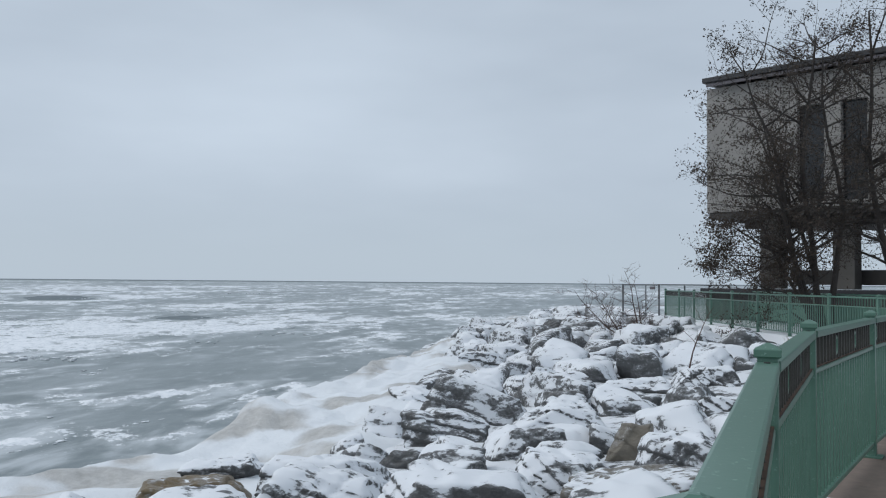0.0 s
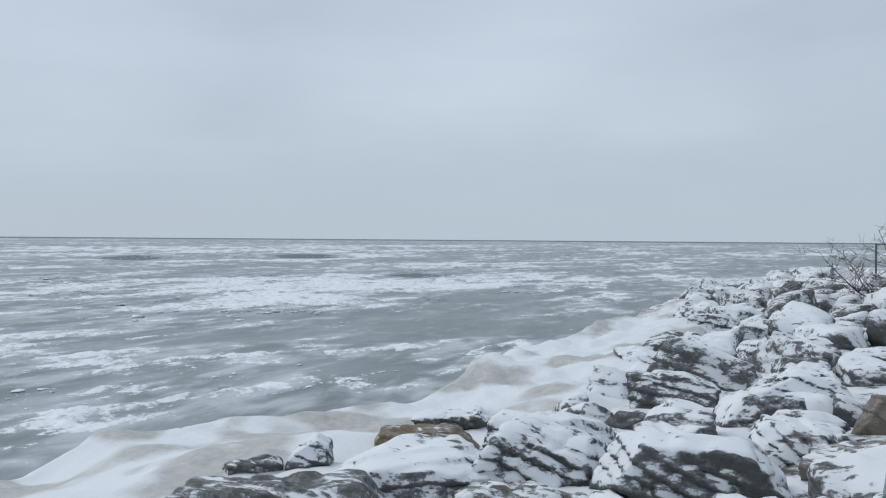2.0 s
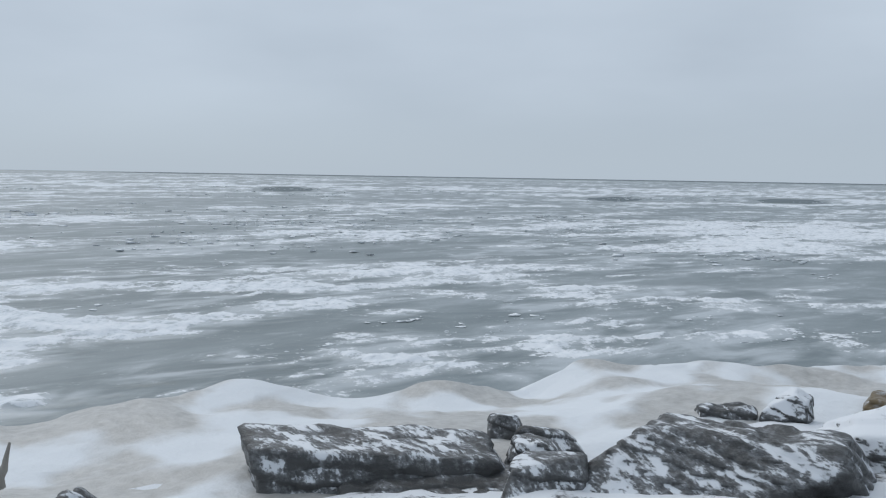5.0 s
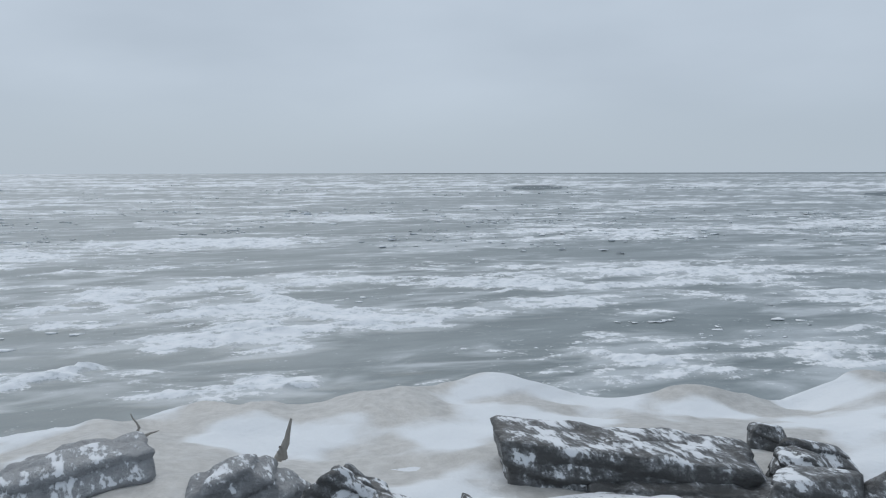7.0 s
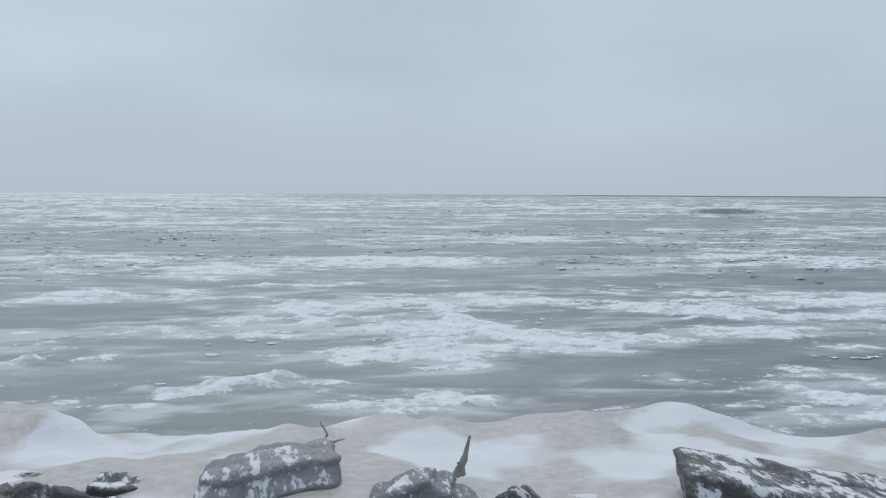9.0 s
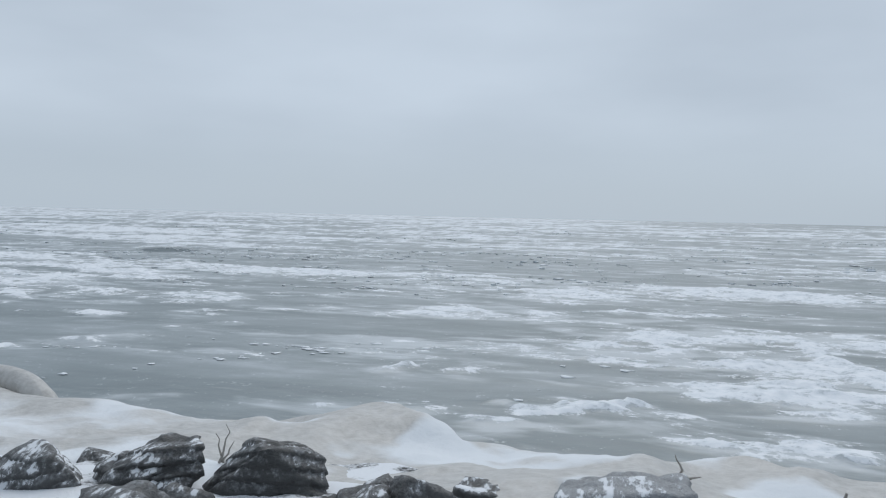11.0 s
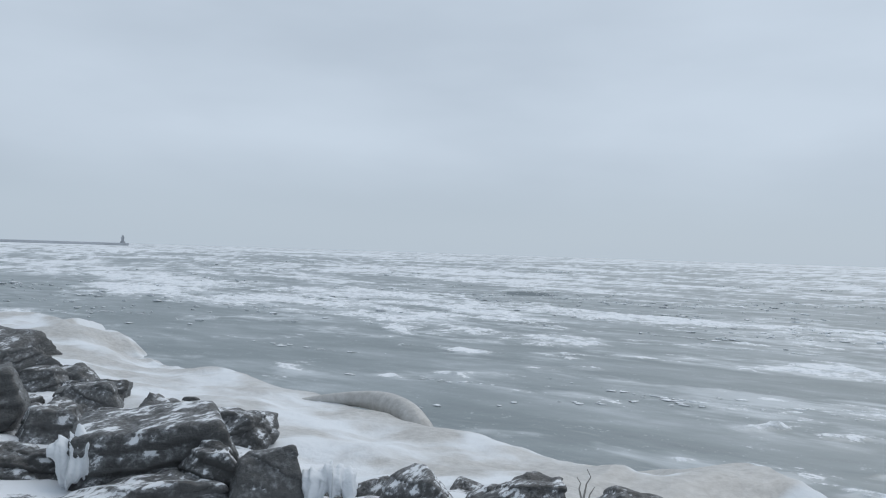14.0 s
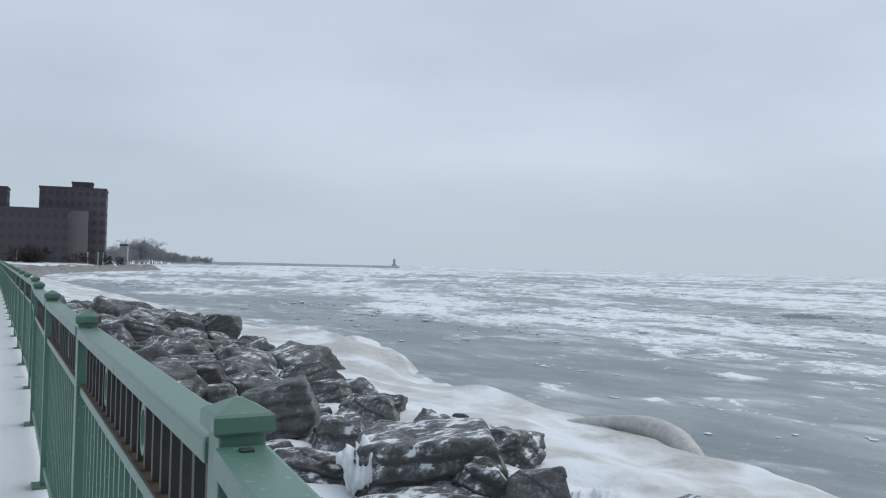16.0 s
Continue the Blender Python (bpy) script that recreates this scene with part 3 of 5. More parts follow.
# the rise and fall of the outer rim, every quarter span of the edge from 2.5 on
RIM = [0.24, 0.20, 0.24, 0.24, 0.12, 0.02, -0.06, -0.04, 0.02, 0.12, 0.16, 0.02, 0.07, 0.14, 0.16, 0.03, 0.05, 0.13, -0.06, -0.25, -0.31, -0.12, -0.05, -0.1, -0.12, -0.09, -0.08, -0.15, -0.09, 0.03, 0.08, 0.04, 0.01, 0.11, 0.04, -0.01, 0.1, 0.18, 0.22, 0.17, 0.08, 0.0, 0.05, 0.18, 0.25, 0.13, -0.01, -0.11, -0.22, -0.3, -0.32, -0.2, -0.12, -0.09, -0.04, -0.07, 0.0, 0.08, 0.04, 0.06, -0.01, -0.11, 0.01, 0.06, 0.04, 0.09, 0.0, -0.41, -0.44, -0.34, -0.3]


def shelf_height(x, y, u):
    h = WATER - 0.1 + 0.40 * smooth(u, 0.0, 0.13) + 0.52 * np.clip(u, 0, 1) ** 1.3
    h = h + 0.34 * (fbm(x / 2.4, y / 2.4, 3, 13, 0.4) - 0.45) * smooth(u, 0.05, 0.25) + (0.16 + 0.19 * smooth(y, 10, 15)) * (fbm(x * 1.5, y * 1.5, 4, 15, 0.5) - 0.5) * smooth(u, 0.05, 0.25)
    fold = 1 - np.abs(2 * fbm(x / 1.3 + 7, y / 2.0, 3, 43, 0.4) - 1)
    h = h + 0.10 * (fold - 0.7) * smooth(u, 0.08, 0.3)
    for hx, hy, top, wide in HUMPS:
        h = h + 0.75 * top * np.exp(-(((x - hx) ** 2 + (y - hy) ** 2) / wide ** 2) ** 1.15) * smooth(u, 0.0, 0.06)
    return h


def build_shelf():
    u = np.concatenate([np.linspace(-0.04, 0.2, 26), np.linspace(0.21, 1.45, 44)])
    e, i = spline(EDGE, 40), spline(INNER, 40)
    # a ragged edge
    s = np.arange(len(e)) / 40.0
    wob = (fbm(s * 2.5, s * 0 + 3, 3, 41, 0.4) - 0.5) * 1.0
    e = e + (e - i) / np.linalg.norm(e - i, axis=1)[:, None] * wob[:, None]
    x = e[:, :1] * (1 - u) + i[:, :1] * u
    y = e[:, 1:] * (1 - u) + i[:, 1:] * u
    U = np.broadcast_to(u, x.shape)
    S = np.broadcast_to(s[:, None], x.shape)
    z = shelf_height(x, y, U) + np.interp(S, 2.5 + 0.25 * np.arange(len(RIM)), RIM, left=0, right=0) * np.exp(-((U - 0.2) / 0.2) ** 2) * smooth(U, 0.0, 0.09)
    z = z + (0.24 + 0.16 * (fbm(x * 1.1, y * 1.1, 3, 77, 0.5) - 0.5)) * smooth(y, 12.5, 15.5) * smooth(U, 0.03, 0.2)
    z = np.where(U > 1, z - (U - 1) * 0.35, z) - 0.05 * smooth(U, 0.72, 1.0)
    snow = 0.36 + 2.6 * (0.35 + 0.65 * smooth(y, -9, -3)) * (fbm(x / 0.95, y / 0.95, 3, 64, 0.45) - 0.52) + 0.12 * smooth(U, 0.6, 1.1) + 0.22 * smooth(y, 4, 9) - 0.05 * smooth(y, 13, 18) + 0.18 * (1 - smooth(y, -7, -4))
    me = mesh("shore_ice", np.stack([x, y, z], -1).reshape(-1, 3), grid_faces(*x.shape), SHELF, True, snow.ravel())
    return tagged(new("shore_ice", me), "humped beige and white frozen spray ice along the shore", "shore ice", kind="structure")


build_shelf()


# ---- the land: rubble bed, promenade and the snowy ground beyond ----
def build_bed():
    n = 300
    t = np.linspace(0, 1, n)
    i = np.stack([np.interp(t, np.linspace(0, 1, len(inner)), inner[:, k]) for k in (0, 1)], -1)
    d = np.concatenate([[0], np.cumsum(np.hypot(*np.diff(rail_line, axis=0).T))])
    # each point of the inner line meets the nearest point of the railing
    dense = np.stack([np.interp(np.linspace(0, d[-1], 1500), d, rail_line[:, k]) for k in (0, 1)], -1)
    near = dense[np.argmin(np.hypot(i[:, None, 0] - dense[None, :, 0], i[:, None, 1] - dense[None, :, 1]), axis=1)]
    u = np.concatenate([np.linspace(-0.15, 1.0, 40), [1.03, 1.06, 1.10]])
    x = i[:, :1] * (1 - u) + near[:, :1] * u
    y = i[:, 1:] * (1 - u) + near[:, 1:] * u
    z = -1.08 + 0.68 * np.clip(u, 0, 1) + 0.22 * (fbm(x * 1.3, y * 1.3, 4, 7) - 0.5) * (1 - smooth(u, 0.9, 1.0)) + 0.33 * smooth(u, 1.0, 1.10) - 0.18 * (1 - smooth(u, -0.12, 0.14))
    me = mesh("rubble_bed", np.stack([x, y, z], -1).reshape(-1, 3), grid_faces(*x.shape), RUBBLE, True)
    return tagged(new("ground_rubble", me), "dark rubble and snow in the gaps between boulders", "rubble", kind="structure")


build_bed()


def build_land():
    # the promenade: a slab whose kerb follows the railing, 3.6 m wide
    line = np.array(POSTS)
    tang = np.gradient(line, axis=0)
    nrm = np.stack([-tang[:, 1], tang[:, 0]], -1) / np.linalg.norm(tang, axis=1)[:, None]
    lakeside, landside = line - nrm * 0.16, line + nrm * 3.4
    landside[6:16] = line[6:16] + nrm[6:16] * 2.0
    v, f = [], []
    for a, b in zip(lakeside, landside):
        v += [(*a, -0.9), (*a, 0.0), (*b, 0.0), (*b, -0.9)]
    for k in range(len(line) - 1):
        for j in range(3):
            f.append((4 * k + j, 4 * k + j + 1, 4 * k + j + 5, 4 * k + j + 4))
    me = mesh("promenade", v, f, PAVE, False, [-0.12 if 0.5 < q[1] < 12 else 0.16 for q in v])
    tagged(new("pavement", me), "brown concrete promenade partly covered with blown snow", "pavement", kind="structure")
    # the land sheet, from the promenade to the horizon
    shore = np.array([(900, 260), (220, 110), (40, 75), (15, 60), (11.2, 41)] + [tuple(p) for p in (line + nrm * 0.6)] + [(-18.4, -128), (-45, -195), (-84, -256), (-82, -272), (-62, -300), (-80, -400), (-170, -640), (-290, -745), (-320, -1100)])
    k = np.linspace(0, 1, 24) ** 2.2
    out = np.stack([shore[:, 0] * 0 + 3200, shore[:, 1] * 3.0], -1)
    x = shore[:, :1] * (1 - k) + out[:, :1] * k
    y = shore[:, 1:] * (1 - k) + out[:, 1:] * k
    far = smooth(-y, 120, 170)
    z = -0.06 + 0.0 * x - far * 1.75 * (1 - smooth(k, 0.0, 0.004)[None, :] * 0.9)
    me = mesh("land", np.stack([x, y, z], -1).reshape(-1, 3), grid_faces(*x.shape)[:, ::-1], LAND, True)
    tagged(new("ground", me), "snow-covered flat land behind the shore", "ground", kind="structure")


build_land()


# ---- boulders ----
def sphere_base(level):
    bm = bmesh.new()
    bmesh.ops.create_icosphere(bm, subdivisions=level, radius=1.0)
    v = np.array([p.co for p in bm.verts])
    f = np.array([[q.index for q in p.verts] for p in bm.faces])
    bm.free()
    return v / np.linalg.norm(v, axis=1)[:, None], f


SPHERES = {k: sphere_base(k) for k in (4, 5)}


def boulder_mesh(seed, w, d, h, snow, level=5, mat=None, tilt=0.0, blocky=0.5):
    """An armour stone w by d by h: a rounded block cut by random planes, layered, with snow lying on its upper faces."""
    rng = np.random.default_rng(seed)
    dirs, f = SPHERES[level]
    n = rng.normal(size=(6, 3))
    n /= np.linalg.norm(n, axis=1)[:, None]
    slab = blocky > 0.8
    reach = rng.uniform(0.88, 1.1, 6) if slab else rng.uniform(0.62, 0.95, 6)
    side = np.array([(1, 0, 0), (-1, 0, 0), (0, 1, 0), (0, -1, 0), (0, 0, 1), (0, 0, -1)], float) + rng.normal(size=(6, 3)) * (0.11 if slab else 0.2)
    side[:4, 2] += 0.16 if slab else rng.uniform(0.05, 0.42, 4)
    side /= np.linalg.norm(side, axis=1)[:, None]
    n, reach = np.vstack([n, side]), np.concatenate([reach, rng.uniform(0.58, 0.74, 6)])
    c = np.maximum(dirs @ n.T, 1e-3) / reach
    sharp = 80.0
    r = (c ** sharp).sum(1) ** (-1 / sharp)
    p = dirs * r[:, None]
    p /= np.abs(p).max(0)
    # split layers, broken edges and chips
    q = p * np.array([w, d, h]) * 0.5
    grain = np.array([0.2, 0.15, 0.95]) + rng.normal(size=3) * 0.22
    lay = q @ grain
    ang = fbm(q[:, 0] * 1.3 + seed, q[:, 1] * 1.3 + q[:, 2] * 0.9, 4, seed % 97)
    chip = fbm(q[:, 0] * 3.1 + q[:, 2] * 1.7, q[:, 1] * 3.1 - q[:, 2] * 2.1, 5, seed % 83, 0.6)
    ledge = lay * 6.5 + ang * 1.3
    ledge = ledge - np.floor(ledge)
    crack = np.abs(2 * fbm(q[:, 0] * 1.7 - q[:, 2] + seed, q[:, 1] * 1.7 + q[:, 2], 3, seed % 71) - 1)
    move = (ang - 0.5) * 0.07 + (0.5 - ledge) * 0.04 + (chip - 0.5) * 0.055 - 0.03 * (1 - smooth(crack, 0.0, 0.10))
    q = q + dirs * move[:, None] * min(1.0, w * 0.8)
    ct, st = math.cos(tilt), math.sin(tilt)
    q = np.stack([q[:, 0] * ct - q[:, 2] * st, q[:, 1], q[:, 0] * st + q[:, 2] * ct], -1)
    fn = np.cross(q[f[:, 1]] - q[f[:, 0]], q[f[:, 2]] - q[f[:, 0]])
    vn = np.zeros_like(q)
    for k in range(3):
        np.add.at(vn, f[:, k], fn)
    vn /= np.linalg.norm(vn, axis=1)[:, None] + 1e-9
    # wind has bared the sharp edges
    near, count = np.zeros_like(q), np.zeros(len(q))
    for k in range(3):
        np.add.at(near, f[:, k], q[f[:, (k + 1) % 3]])
        np.add.at(count, f[:, k], 1)
    edge_out = ((q - near / count[:, None]) * vn).sum(1) / (0.02 * (w + d) * 0.5 * (1 if level == 5 else 2.4))
    cover = snow * (0.48 + (0.015 if snow > 0.8 else 0.0) + 0.33 * smooth(vn[:, 2] + (ang - 0.5) * 0.6, 0.1, 0.72)) - 0.35 * smooth(-vn[:, 2], 0.0, 0.5) - 0.30 * np.clip(edge_out, -0.5, 1.2) - 0.25 * (1 - smooth(crack, 0.02, 0.14))
    q[:, 2] += np.clip(cover, 0, 1) * 0.06 * (0.4 + chip)
    return mesh("boulder", q, f, mat or ROCK, True, cover)


def boulder(x, y, z, w, d, h, yaw, snow, seed, tilt=0.0, mat=None, label=None, blocky=0.5):
    """A boulder of its own, whose middle is at x, y, z."""
    ob = new("boulder", boulder_mesh(seed, w, d, h, snow, 5, mat, tilt, blocky))
    ob.matrix_basis = pose(x, y, z, 0, 0, yaw)
    if label is None:
        label = "large angular grey boulder mostly covered with snow" if snow > 0.75 else "dark wet angular boulder with thin snow patches"
    tagged(ob, label, "boulder", "boulders of the shore revetment")
    PLACED.append((x, y, max(w, d)))
    return ob


PLACED = []
boulder(-2.81, 9.80, -0.96, 1.51, 0.77, 0.48, 16, 0.34, 100, 0.00, mat=LICHEN, blocky=0.9, label="flat boulder with an orange lichen-covered top and snow below")
boulder(-1.13, 8.10, -0.59, 1.79, 1.18, 0.77, 6, 0.92, 117, 0.02)
boulder(0.22, 7.55, -0.48, 1.77, 1.16, 0.74, 0, 0.95, 134, -0.09)
boulder(-2.30, 7.76, -0.78, 1.89, 1.10, 0.55, 9, 0.95, 151, 0.07)
boulder(-3.76, 8.66, -0.92, 0.57, 0.39, 0.46, 20, 0.95, 168, -0.05)
boulder(-4.29, 8.35, -1.07, 0.69, 0.42, 0.35, 36, 0.6, 185, -0.01)
boulder(-1.22, 7.32, -0.82, 1.55, 0.78, 0.35, 15, 0.7, 202, -0.00, mat=BROWN, label="brown-grey boulder with a dusting of snow")
boulder(2.40, 10.87, -0.54, 0.72, 0.55, 0.57, -11, 0.3, 219, -0.07, mat=BROWN, label="brown-grey boulder with a dusting of snow")
boulder(2.59, 9.39, -0.43, 1.14, 0.77, 0.71, -14, 0.85, 236, 0.07)
boulder(1.82, 8.37, -0.54, 1.54, 0.90, 0.50, -12, 0.62, 253, 0.05, mat=BROWN, label="brown-grey boulder with a dusting of snow")
boulder(1.33, 9.33, -0.59, 1.51, 1.01, 0.56, -6, 0.9, 270, -0.09)
boulder(0.08, 13.05, -0.78, 1.39, 0.95, 0.72, 4, 0.7, 287, 0.02)
boulder(-0.46, 16.68, -0.92, 1.26, 0.86, 0.63, -2, 0.98, 304, -0.09)
boulder(0.73, 16.95, -0.77, 1.48, 0.88, 0.78, 3, 0.95, 321, -0.01)
boulder(2.31, 18.15, -0.73, 2.05, 1.05, 0.66, -4, 0.85, 338, 0.08)
boulder(1.90, 13.32, -0.62, 1.86, 1.25, 0.77, -5, 0.92, 355, 0.08)
boulder(5.32, 37.59, -0.45, 2.28, 1.18, 0.87, -10, 0.3, 372, 0.06)
boulder(3.92, 17.55, -0.71, 1.82, 0.93, 0.53, -14, 0.85, 389, 0.09)
boulder(5.63, 17.82, -0.54, 1.80, 0.93, 0.69, -12, 0.85, 406, -0.08)
boulder(4.43, 13.66, -0.55, 1.27, 0.76, 0.58, -24, 0.85, 423, -0.06)
boulder(1.04, 23.35, -0.74, 1.78, 1.21, 0.89, 5, 0.95, 440, -0.01)
boulder(-5.50, 4.55, -1.09, 2.6, 1.15, 0.70, 51, 0.58, 457, -0.00, blocky=0.9)
boulder(-4.63, 5.67, -0.99, 0.87, 0.59, 0.42, 40, 0.52, 474, -0.02)
boulder(-3.12, 6.22, -0.72, 3.0, 1.5, 0.78, 25, 0.48, 491, 0.02)
boulder(-4.89, 6.04, -1.01, 0.78, 0.53, 0.47, 41, 0.5, 508, 0.08)
boulder(-4.75, 4.75, -1.12, 2.3, 1.0, 0.5, 46, 0.36, 525, 0.03)
boulder(-4.10, 5.20, -0.95, 0.9, 0.7, 0.5, 46, 0.5, 531, 0.05)
boulder(-5.60, 6.26, -1.09, 0.51, 0.35, 0.35, 48, 0.5, 542, 0.10)
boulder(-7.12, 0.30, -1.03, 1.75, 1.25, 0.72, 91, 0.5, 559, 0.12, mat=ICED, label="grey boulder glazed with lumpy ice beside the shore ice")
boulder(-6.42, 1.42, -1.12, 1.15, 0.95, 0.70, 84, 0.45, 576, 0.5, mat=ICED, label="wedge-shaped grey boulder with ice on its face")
boulder(-6.08, 2.30, -1.12, 0.98, 0.8, 0.62, 77, 0.78, 593, -0.4)
boulder(-6.95, -2.74, -0.93, 1.2, 0.85, 0.70, 115, 0.36, 610, -0.28)
boulder(-6.68, -3.85, -0.86, 1.3, 0.95, 0.80, 122, 0.5, 627, 0.22)
boulder(-6.30, -4.70, -0.92, 0.9, 0.7, 0.74, 125, 0.55, 644, 0.5)
boulder(-5.33, -5.68, -0.61, 0.74, 0.50, 0.58, 142, 0.3, 661, 0.10)
boulder(-5.07, -6.18, -0.60, 0.83, 0.56, 0.65, 133, 0.6, 678, 0.06)
boulder(-7.11, -8.33, -0.89, 1.44, 0.97, 0.62, 137, 0.55, 695, -0.07)
boulder(-5.02, -6.85, -0.58, 1.75, 1.3, 0.84, 141, 0.5, 712, 0.06, blocky=0.9)
boulder(-4.80, -9.95, -0.42, 1.4, 1.15, 0.80, 159, 0.28, 729, 0.28)
boulder(-5.24, -9.03, -0.70, 0.87, 0.59, 0.58, 151, 0.55, 746, -0.09)
boulder(-4.19, -7.76, -0.72, 1.20, 0.71, 0.42, 154, 0.55, 763, -0.03)
boulder(-4.32, -6.43, -0.80, 2.00, 1.00, 0.35, 151, 0.6, 780, 0.10)
boulder(-8.31, -15.24, -0.84, 1.46, 1.00, 0.70, 151, 0.3, 797, 0.10)
boulder(-7.38, -12.97, -0.84, 1.13, 0.68, 0.59, 147, 0.4, 814, -0.08)
boulder(-7.13, -11.24, -0.85, 1.09, 0.65, 0.58, 148, 0.45, 831, -0.09)
boulder(-5.37, -14.05, -0.54, 1.25, 0.85, 0.74, 153, 0.35, 848, -0.02)
boulder(-10.48, -24.88, -0.60, 1.75, 1.20, 1.16, 158, 0.3, 865, -0.07)
boulder(-9.43, -19.41, -0.92, 0.83, 0.57, 0.61, 146, 0.3, 882, 0.07)
boulder(-9.13, -24.68, -0.58, 1.74, 1.19, 0.98, 156, 0.3, 899, 0.09)
boulder(-7.26, -22.53, -0.51, 1.62, 1.11, 0.85, 168, 0.35, 916, -0.02)
boulder(-11.83, -37.52, -0.77, 2.94, 2.01, 0.84, 162, 0.3, 933, 0.00)
boulder(-12.38, -28.83, -1.04, 0.91, 0.63, 0.46, 159, 0.2, 950, 0.02)
boulder(-8.73, -10.94, -1.10, 0.43, 0.30, 0.35, 141, 0.2, 967, 0.02)
boulder(-7.40, -11.57, -0.89, 1.26, 0.86, 0.55, 154, 0.4, 984, 0.00)
boulder(-2.82, 11.47, -1.06, 1.25, 0.85, 0.36, 13, 0.97, 1001, 0.04)
boulder(-1.41, 10.01, -0.82, 1.99, 1.16, 0.59, 4, 0.97, 1018, -0.04)


def fill_boulders():
    """The rest of the revetment: boulders packed between the railing and the shore ice."""
    rng = np.random.default_rng(12)
    kinds = {}
    for dry in (0, 1, 2):
        for k in range(9):
            wide, tall, tilt = rng.uniform(0.6, 0.95), rng.uniform(0.42, 0.62), rng.uniform(-0.2, 0.2)
            for level in (4, 5):
                kinds[dry, k, level] = boulder_mesh(700 + 31 * k + 7 * dry, 1.0, wide, tall, (0.95, 0.62, 0.44)[dry], level, None, tilt)
    heroes, placed = list(PLACED), []
    for tries in range(26000):
        k = rng.integers(2, len(inner) - 24)
        i = inner[k]
        j = np.argmin(np.hypot(rail_line[:, 0] - i[0], rail_line[:, 1] - i[1]))
        a = rail_line[j] + (rail_line[min(j + 1, len(rail_line) - 1)] - rail_line[j]) * rng.uniform(0, 1)
        x, y = i + (a - i) * rng.uniform(0.03, 1.0)
        away = math.hypot(x, y)
        size = rng.uniform(0.8, 2.1) if away < 25 else rng.uniform(1.1, 2.5)
        close = -12 < y < 6
        size = rng.uniform(0.5, 1.15) if close else size
        if away > 75 or gap(np.array(x), np.array(y), rail_line) < 0.42 * size + 0.1:
            continue
        if any(math.hypot(x - px, y - py) < 0.46 * (size + ps) for px, py, ps in heroes) or any(math.hypot(x - px, y - py) < 0.29 * (size + ps) for px, py, ps, *_ in placed):
            continue
        dry = 0 if y > 5 else (1 if y > -1.0 else 2)
        if rng.uniform() < 0.15:
            dry = min(2, dry + 1)
        placed.append((x, y, size, dry, int(rng.integers(0, 9)), *rng.uniform(-1, 1, 2) * (24 if close else 13), rng.uniform(0, 360), rng.uniform(0.85, 1.15)))
    placed.sort(key=lambda p: math.hypot(p[0], p[1]))
    words = ("angular grey boulder almost covered with snow", "angular grey boulder with patchy snow", "dark wet boulder with a little snow")
    rest_v, rest_f, rest_s, total = [], [], [], 0
    for c, (x, y, size, dry, kind, rx, ry, rz, tall) in enumerate(placed):
        m = pose(x, y, float(bed(np.array(x), np.array(y))) + (-0.07 if -12 < y < 6 else size * 0.04), rx, ry, rz) @ Matrix.Diagonal((size, size, size * tall, 1))
        if c < 300:
            ob = new("boulder", kinds[dry, kind, 5 if c < 170 else 4])
            ob.matrix_basis = m
            tagged(ob, words[dry], "boulder", "boulders of the shore revetment")
            continue
        me = kinds[dry, kind, 4]
        co, lv, sn = np.empty(len(me.vertices) * 3), np.empty(len(me.loops), np.int32), np.empty(len(me.vertices), np.float32)
        me.vertices.foreach_get("co", co)
        me.loops.foreach_get("vertex_index", lv)
        me.attributes["snow"].data.foreach_get("value", sn)
        mat = np.array(m)
        rest_v.append(co.reshape(-1, 3) @ mat[:3, :3].T + mat[:3, 3])
        rest_f.append(lv.reshape(-1, 3) + total)
        rest_s.append(sn)
        total += len(sn)
    far = new("boulders_beyond", mesh("boulders_beyond", np.vstack(rest_v), np.vstack(rest_f), ROCK, True, np.concatenate(rest_s)))
    tagged(far, "many more snowy grey boulders further along the shore", "boulders", kind="stuff")


fill_boulders()


# ---- the green steel railing ----
TOP = 1.223


def cap_mesh():
    bm = bmesh.new()
    rings = [(0.042, 0.0), (0.048, 0.006), (0.048, 0.03), (0.044, 0.034), (0.006, 0.054)]
    prev = None
    for s, z in rings:
        ring = [bm.verts.new((a * s, b * s, z)) for a, b in ((-1, -1), (1, -1), (1, 1), (-1, 1))]
        if prev:
            for k in range(4):
                bm.faces.new((prev[k], prev[(k + 1) % 4], ring[(k + 1) % 4], ring[k]))
        else:
            bm.faces.new(ring)
        prev = ring
    bm.faces.new(prev)
    return from_bm("cap", bm, RUSTED_PAINT)


CAP = cap_mesh()
POST = box("post", 0.074, 0.074, TOP, GREEN, 0.005)
PLATE = box("base_plate", 0.17, 0.17, 0.014, GREEN, 0.003)
PICKET = box("picket", 0.019, 0.019, 0.80, GREEN)
SHORT = box("short_bar", 0.022, 0.022, 0.188, SHADED_STEEL)


def ring_mesh():
    """A flat forged ring that stands between two short bars."""
    bm = bmesh.new()
    turns = 14
    loops = [[bm.verts.new((r * math.cos(a), y, 0.094 + 1.55 * r * math.sin(a))) for a in (2 * math.pi * k / turns for k in range(turns))] for r, y in ((0.044, -0.008), (0.044, 0.008), (0.031, 0.008), (0.031, -0.008))]
    for p, q in zip(loops, loops[1:] + loops[:1]):
        for k in range(turns):
            bm.faces.new((p[k], p[(k + 1) % turns], q[(k + 1) % turns], q[k]))
    return from_bm("ring", bm, GREEN)


RING = ring_mesh()
BOLT = box("bolt", 0.022, 0.022, 0.005, SHADED_STEEL, 0.004)


